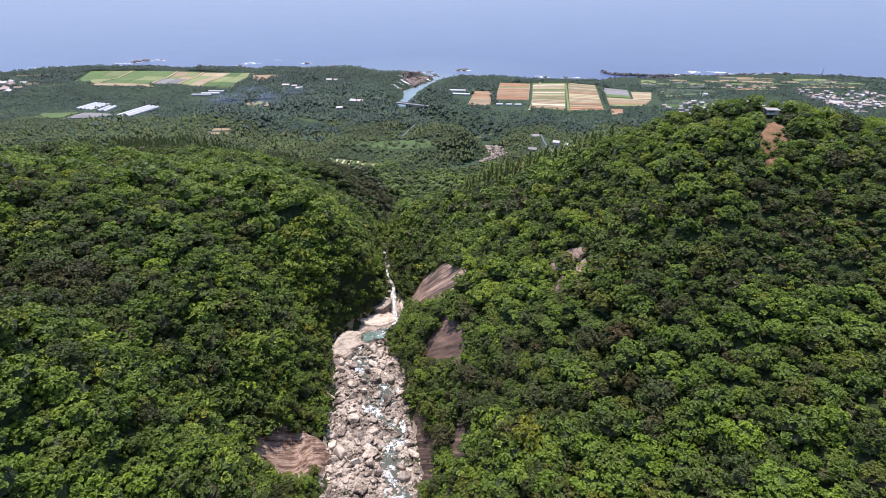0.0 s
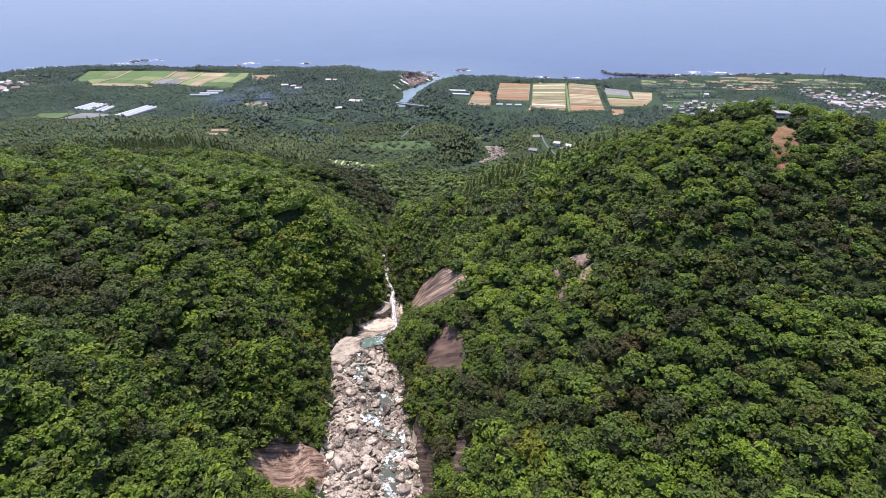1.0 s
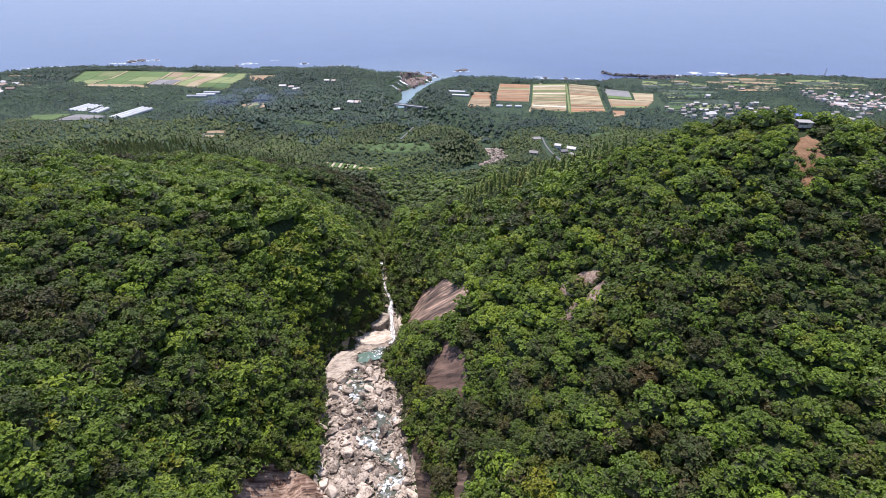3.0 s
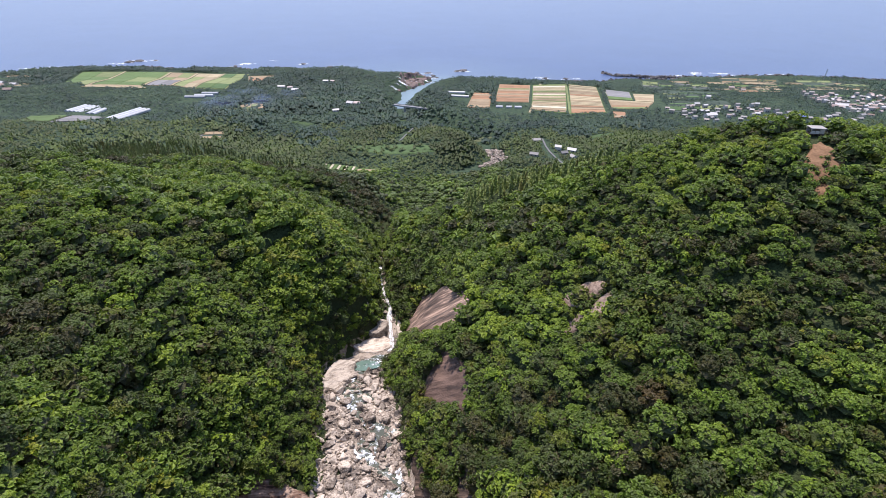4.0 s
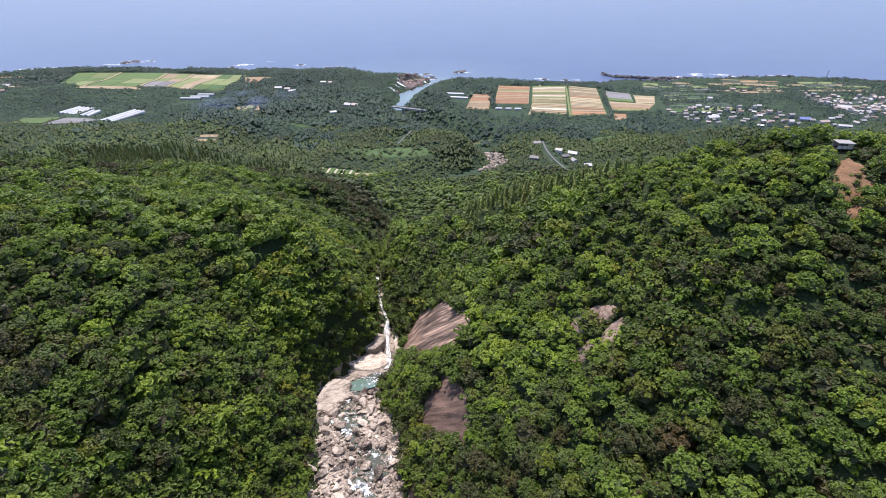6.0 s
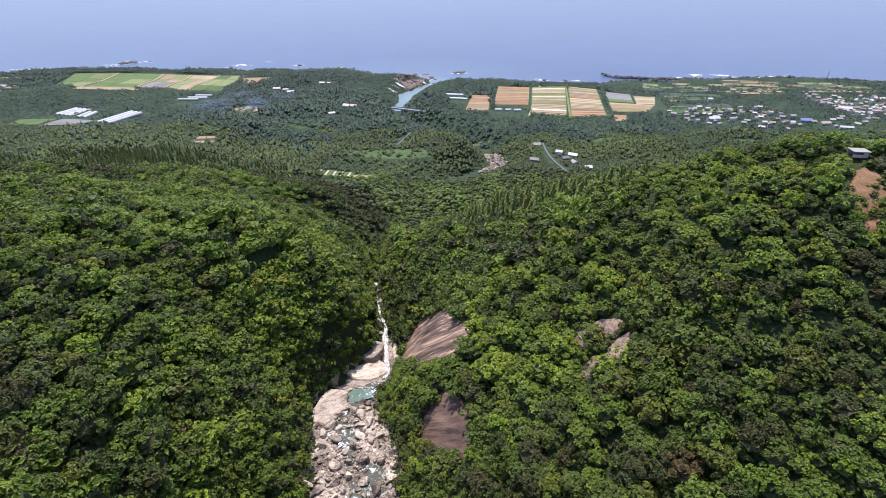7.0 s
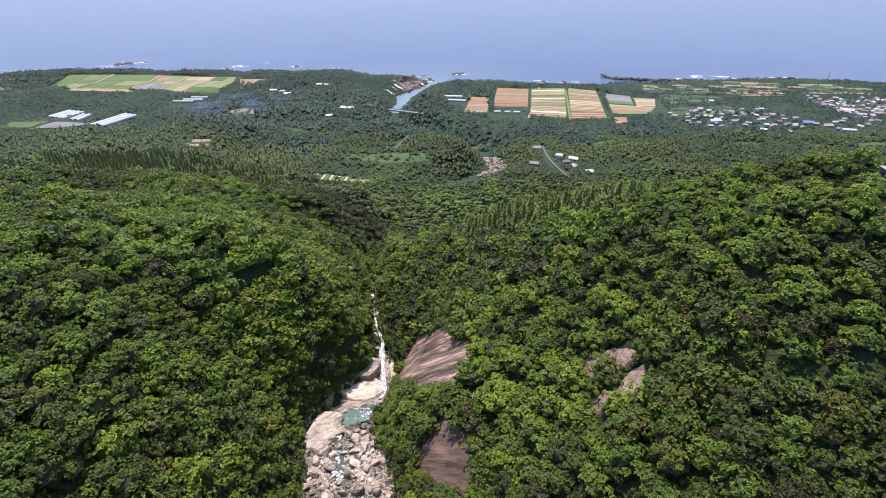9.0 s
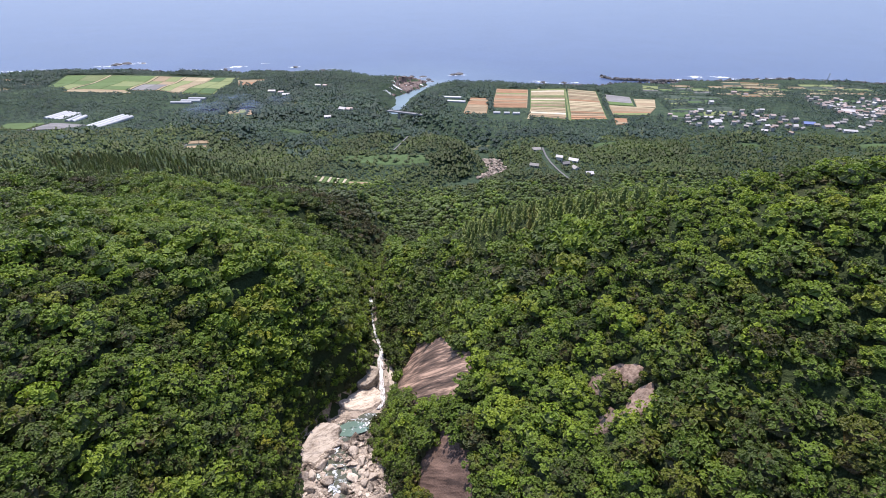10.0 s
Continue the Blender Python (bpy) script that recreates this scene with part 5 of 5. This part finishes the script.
def greenhouse(x, y, ln, tunnels, deg):
    z = float(height(x, y)) + 0.2
    thing = empty("greenhouse", pose(x, y, z, 0, 0, deg), "white film-covered greenhouse with rounded tunnels" if tunnels > 1 else "single white film tunnel beside the trees", "greenhouse")
    for k in range(tunnels):
        bm = bmesh.new()
        off = (k - (tunnels - 1) / 2) * 8.8
        an = [math.pi * j / 10 for j in range(11)]
        ends = []
        for sx_ in (-ln / 2, ln / 2):
            ends.append([bm.verts.new((sx_, off + 3.5 * math.cos(a), 1.2 + 2.3 * math.sin(a))) for a in an] + [bm.verts.new((sx_, off - 3.5, -0.5)), bm.verts.new((sx_, off + 3.5, -0.5))])
        n = len(ends[0])
        for j in range(n):
            bm.faces.new((ends[0][j], ends[0][(j + 1) % n], ends[1][(j + 1) % n], ends[1][j]))
        bm.faces.new(ends[0]), bm.faces.new(ends[1][::-1])
        part("tunnel", bm, PLASTIC, thing)
    return thing


for where in GREENHOUSES:
    greenhouse(*where)


def road(name, line, half, mat, label, lift=0.7):
    pts = []
    for (ax, ay), (bx, by) in zip(line, line[1:]):
        n = max(2, int(math.hypot(bx - ax, by - ay) / 5))
        pts += [(ax + (bx - ax) * k / n, ay + (by - ay) * k / n) for k in range(n)]
    pts = np.array(pts + [line[-1]], float)
    d = unit(np.gradient(pts, axis=0))
    nrm = np.stack([-d[:, 1], d[:, 0]], 1)
    co = []
    for off in (-half, 0, half):
        q = pts + nrm * off
        co.append(np.concatenate([q, (np.maximum(height(q[:, 0], q[:, 1]), 0) + lift)[:, None]], 1))
    ob = from_arrays(name, np.stack(co, 1).reshape(-1, 3), grid_faces(3, len(pts)), mat, True)
    return tagged(ob, label, "road", kind="structure")


road("road", ROAD_MID, 1.2, ASPHALT, "narrow grey road between the trees")
road("road", ROAD_WEST, 1.0, ASPHALT, "narrow grey lane climbing through the woods")
for near_, far_ in (((-693, 1015), (-739, 1222)), ((-582, 1011), (-629, 1214)), ((-527, 1011), (-567, 1212)), ((-474, 985), (-506, 1216))):
    road("road", (near_, far_), 2.2, SOIL_MATS["straw"], "pale farm track between the shore fields", 1.3)
road("road", ((151, 862), (216, 1122)), 2.0, SOIL_MATS["straw"], "pale farm track between fields")
road("road", ((216, 846), (270, 1118)), 1.8, SOIL_MATS["pale_green"], "grassy farm track between fields")
road("road", ((690, 850), (740, 872), (800, 905), (860, 935)), 4.0, CONCRETE, "pale village street among the roofs")

# ---- bridge over the river mouth ----
ax, ay, bx, by, bz = -82, 921, -24, 897, 25.0
mid, ang, span = ((ax + bx) / 2, (ay + by) / 2), math.degrees(math.atan2(by - ay, bx - ax)), math.hypot(bx - ax, by - ay) + 12
bridge = empty("road_bridge", pose(*mid, bz, 0, 0, ang), "grey concrete road bridge across the river mouth", "bridge")
bm = bmesh.new()
block(bm, span, 7.5, 1.3, (0, 0, 0))
part("deck", bm, CONCRETE, bridge)
for s_ in (-1, 1):
    bm = bmesh.new()
    block(bm, span, 0.3, 1.0, (0, s_ * 3.6, 1.14))
    part("parapet", bm, CONCRETE, bridge)
for k in (-1, 1):
    bm = bmesh.new()
    block(bm, 2.0, 5.0, 28, (k * span * 0.2, 0, -14.6))
    part("pier", bm, CONCRETE, bridge)

# ---- lookout hut on the hill ----
hx, hy = HUT
hz = float(height(hx, hy)) + 0.1
hut = empty("lookout_hut", pose(hx, hy, hz - 0.3, 0, 0, -8) @ Matrix.Scale(0.66, 4), "small pale lookout shelter with a flat roof on timber posts", "hut")


def hut_part(name, size_, at, mat, label="", tilt=0.0):
    bm = bmesh.new()
    bmesh.ops.create_cube(bm, size=1.0, matrix=Matrix.Translation(at) @ Matrix.Rotation(radians(tilt), 4, 'Y') @ Matrix.Diagonal((*size_, 1)))
    bmesh.ops.bevel(bm, geom=bm.edges[:], offset=0.03, segments=1, affect='EDGES')
    return part(name, bm, mat, hut, label)


DARK_WOOD = plain_mat("dark_stained_timber", (0.05, 0.038, 0.03), 0.8, 0.35, 0.4, 0.3)
hut_part("deck", (5.6, 4.0, 0.25), (0, 0, 1.0), DARK_WOOD, "dark timber deck")
for px_ in (-2.6, -0.9, 0.9, 2.6):
    for py_ in (-1.8, 1.8):
        hut_part("post", (0.22, 0.22, 3.4), (px_, py_, -0.75), DARK_WOOD)
for px_ in (-2.6, -0.85, 0.85, 2.6):
    for py_ in (-1.8, 1.8):
        hut_part("column", (0.18, 0.18, 2.3), (px_, py_, 2.25), TIMBER)
for k, px_ in enumerate((-1.75, 0.0)):
    hut_part("front_panel", (1.5, 0.1, 1.15), (px_, -1.86, 1.75), WALLS[0], "white painted panel")
hut_part("side_wall", (1.5, 0.1, 2.2), (1.75, -1.86, 2.25), WALLS[1], "cream wall panel")
hut_part("back_wall", (5.2, 0.1, 2.2), (0, 1.86, 2.25), WALLS[2], "grey back wall")
hut_part("roof", (6.0, 4.4, 0.2), (0, 0, 3.5), WALLS[2], "flat grey roof")
hut_part("roof_edge", (6.1, 0.12, 0.3), (0, -2.22, 3.47), WALLS[0])
hut_part("stair_roof", (3.6, 3.2, 0.16), (4.5, 0.2, 2.4), DARK_WOOD, "dark sloping stair cover", 38)
for py_ in (-1.2, 1.6):
    hut_part("stair_rail", (3.4, 0.1, 0.12), (4.4, py_, 1.7), TIMBER, "", 38)
for px_ in (3.6, 5.2):
    hut_part("stair_post", (0.18, 0.18, 3.4), (px_, -1.2, 0.3), DARK_WOOD)
outcrop("bare_soil_patch", oval(*HUT_PATCH), BARE_SOIL, "bare reddish soil slope below the lookout hut", 0.5, 0.4, 90, 0.25, 0.8)

rs = np.random.RandomState(44)
x_, y_ = 95.5 + rs.uniform(-5, 3, 16), 139 + rs.uniform(-8, 3, 16)
wood("slope_shrubs", SHRUB, np.stack([x_, y_, height(x_, y_) + 0.3], 1), rs.uniform(0.5, 1.1, 16), rs.uniform(0.3, 0.8, 16), LEAF, "scattered low shrubs on the bare soil", 45)

# ---- shore: reefs, surf, breakwater, mast ----
REEF = granite("reef_rock", (0.085, 0.075, 0.068), (0.022, 0.019, 0.018), (0.05, 0.043, 0.039), 0.4)
REEFS = ((-80, 1300, 9), (-61, 1314, 8), (-35, 1314, 11), (-87, 1268, 9), (-54, 1255, 10), (-34, 1261, 10), (-20, 1281, 8), (-13, 1261, 7), (-66, 1218, 12), (-39, 1218, 9), (-91, 1190, 14), (-83, 1161, 9), (-100, 1124, 9),
         (41, 1335, 11), (56, 1340, 13), (-860, 1448, 14), (-840, 1466, 12), (-800, 1472, 9), (-550, 1398, 8), (-374, 1425, 9), (-295, 1386, 10), (410, 1312, 9), (250, 1256, 10), (300, 1250, 9))
RSTONES = [bare_mesh("reef_rock", stone_mesh(340 + k, True, 22), REEF) for k in range(5)]
rs = np.random.RandomState(23)
for k, (x_, y_, r_) in enumerate(REEFS):
    ob = new("reef_rock", RSTONES[k % 5])
    ob.matrix_world = pose(x_, y_, 0.2, 0, 0, rs.uniform(0, 360)) @ Matrix.Diagonal((r_ * 1.3, r_ * 0.75, r_ * 0.42, 1))
    tagged(ob, "dark wave-washed reef rock in the sea", "rock", "reef rocks off the shore")
    puddle("surf_patch", x_ + rs.uniform(-6, 6), y_ - r_ * 0.5, r_ * 1.1, r_ * 0.32, rs.uniform(-10, 10), SURF_FOAM, 0.4, "white surf breaking on a reef", "surf", 60 + k, 0.9)
SURF = ((-1112, 1321, 22), (-1077, 1363, 20), (-1009, 1386, 16), (-886, 1424, 16), (-849, 1473, 26), (-801, 1473, 14), (-637, 1386, 16), (-515, 1425, 26), (-472, 1473, 12), (-374, 1432, 16), (-282, 1401, 14), (-212, 1335, 10),
        (132, 1243, 8), (245, 1262, 12), (325, 1248, 10), (661, 1314, 26), (694, 1307, 22), (738, 1294, 16), (575, 1281, 18), (774, 1281, 12), (-97, 1140, 8), (-104, 1118, 8), (840, 1300, 14))
for k, (x_, y_, r_) in enumerate(SURF):
    for j in range(3):
        puddle("surf_patch", x_ + rs.uniform(-1, 1) * r_, y_ + rs.uniform(-1, 1) * r_ * 0.5, r_ * rs.uniform(0.4, 0.8), r_ * 0.16, rs.uniform(-12, 12), SURF_FOAM, 0.5, "thin white line of breaking surf", "surf", 100 + 3 * k + j, 1.1)
n_ = 900
x_ = rs.uniform(-1150, 1150, n_)
y_ = np.array([coast(v) for v in x_]) + rs.uniform(-16, 10, n_)
ok = np.abs(x_ + 20) > 130
x_, y_ = x_[ok], y_[ok]
rubble("shore_rocks", x_, y_, 1.5 + 5 * rs.rand(len(x_)) ** 2, np.maximum(height(x_, y_), 0) + 0.3, REEF, "dark jumbled rocks along the shore", 540)
BAY_ROCK = granite("bay_rock", (0.15, 0.10, 0.08), (0.035, 0.028, 0.025), (0.085, 0.06, 0.05), 0.4)
outcrop("rock_platform", PLATFORM, BAY_ROCK, "low brown rock platform at the mouth of the bay", 0.6, 2.0, 55, 0.5, 3.0)
n_ = 300
x_, y_ = rs.uniform(-112, 8, n_), rs.uniform(1100, 1290, n_)
ok = (depth_in(PLATFORM, x_, y_) > -5) | ((np.abs(x_ - np.interp(y_, *BAY_LINE) + np.interp(y_, *BAY_HALF)) < 7) & (y_ < 1230))
x_, y_ = x_[ok], y_[ok]
rubble("bay_rocks", x_, y_, 1.2 + 4.5 * rs.rand(len(x_)) ** 2, np.maximum(height(x_, y_), 0) + 0.3, BAY_ROCK, "brown rocks on the bay's shore", 560)
n_ = 330
u_ = rs.rand(n_)
x_, y_ = np.interp(u_, (0, 0.12, 0.5, 1), (408, 428, 500, 620)), np.interp(u_, (0, 0.12, 0.5, 1), (1314, 1284, 1268, 1256)) + rs.uniform(-6, 6, n_)
rubble("breakwater", x_, y_, rs.uniform(2.0, 4.5, n_), rs.uniform(0, 3.0, n_), REEF, "long dark rubble breakwater in the sea", 580)
mast = empty("radio_mast", pose(905, 1222, float(height(905, 1222)) - 0.5), "thin grey lattice radio mast on the headland", "mast")
bm = bmesh.new()
for sx_, sy_ in ((-1, -1), (1, -1), (0, 1)):
    bmesh.ops.create_cone(bm, cap_ends=True, segments=5, radius1=0.35, radius2=0.25, depth=26, matrix=Matrix.Translation((sx_ * 0.9, sy_ * 0.9, 13)))
part("leg_frame", bm, CONCRETE, mast)
for k in range(6):
    bm = bmesh.new()
    block(bm, 2.2, 2.2, 0.25, (0, 0, 3 + 4 * k))
    part("brace", bm, CONCRETE, mast)


# ---- smoke drifting from a small fire in the coastal woods ----
def smoke_mat():
    m, n, l, b = material("thin_smoke", 1.0, 0.0)
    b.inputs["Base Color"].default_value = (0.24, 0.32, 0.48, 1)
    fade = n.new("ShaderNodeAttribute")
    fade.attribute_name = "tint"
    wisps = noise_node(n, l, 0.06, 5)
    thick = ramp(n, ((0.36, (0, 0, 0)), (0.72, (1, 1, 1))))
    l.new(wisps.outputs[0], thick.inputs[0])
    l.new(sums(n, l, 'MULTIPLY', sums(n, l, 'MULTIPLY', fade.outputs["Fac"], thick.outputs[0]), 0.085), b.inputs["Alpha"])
    return m


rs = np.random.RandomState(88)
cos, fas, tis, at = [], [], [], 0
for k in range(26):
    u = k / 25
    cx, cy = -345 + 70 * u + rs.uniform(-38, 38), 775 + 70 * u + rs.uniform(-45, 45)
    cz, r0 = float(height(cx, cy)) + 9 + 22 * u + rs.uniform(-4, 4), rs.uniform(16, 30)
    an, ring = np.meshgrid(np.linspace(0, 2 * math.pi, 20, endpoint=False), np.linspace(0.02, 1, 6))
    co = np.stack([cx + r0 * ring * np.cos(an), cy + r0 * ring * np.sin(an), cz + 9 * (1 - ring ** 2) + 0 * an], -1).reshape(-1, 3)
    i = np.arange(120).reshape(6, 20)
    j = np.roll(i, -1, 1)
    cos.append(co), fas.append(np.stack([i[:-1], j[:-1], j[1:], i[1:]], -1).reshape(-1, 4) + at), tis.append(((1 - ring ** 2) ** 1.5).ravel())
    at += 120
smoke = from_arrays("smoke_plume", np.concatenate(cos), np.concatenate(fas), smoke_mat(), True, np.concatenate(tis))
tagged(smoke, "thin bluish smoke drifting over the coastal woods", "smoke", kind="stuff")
smoke.visible_shadow = False
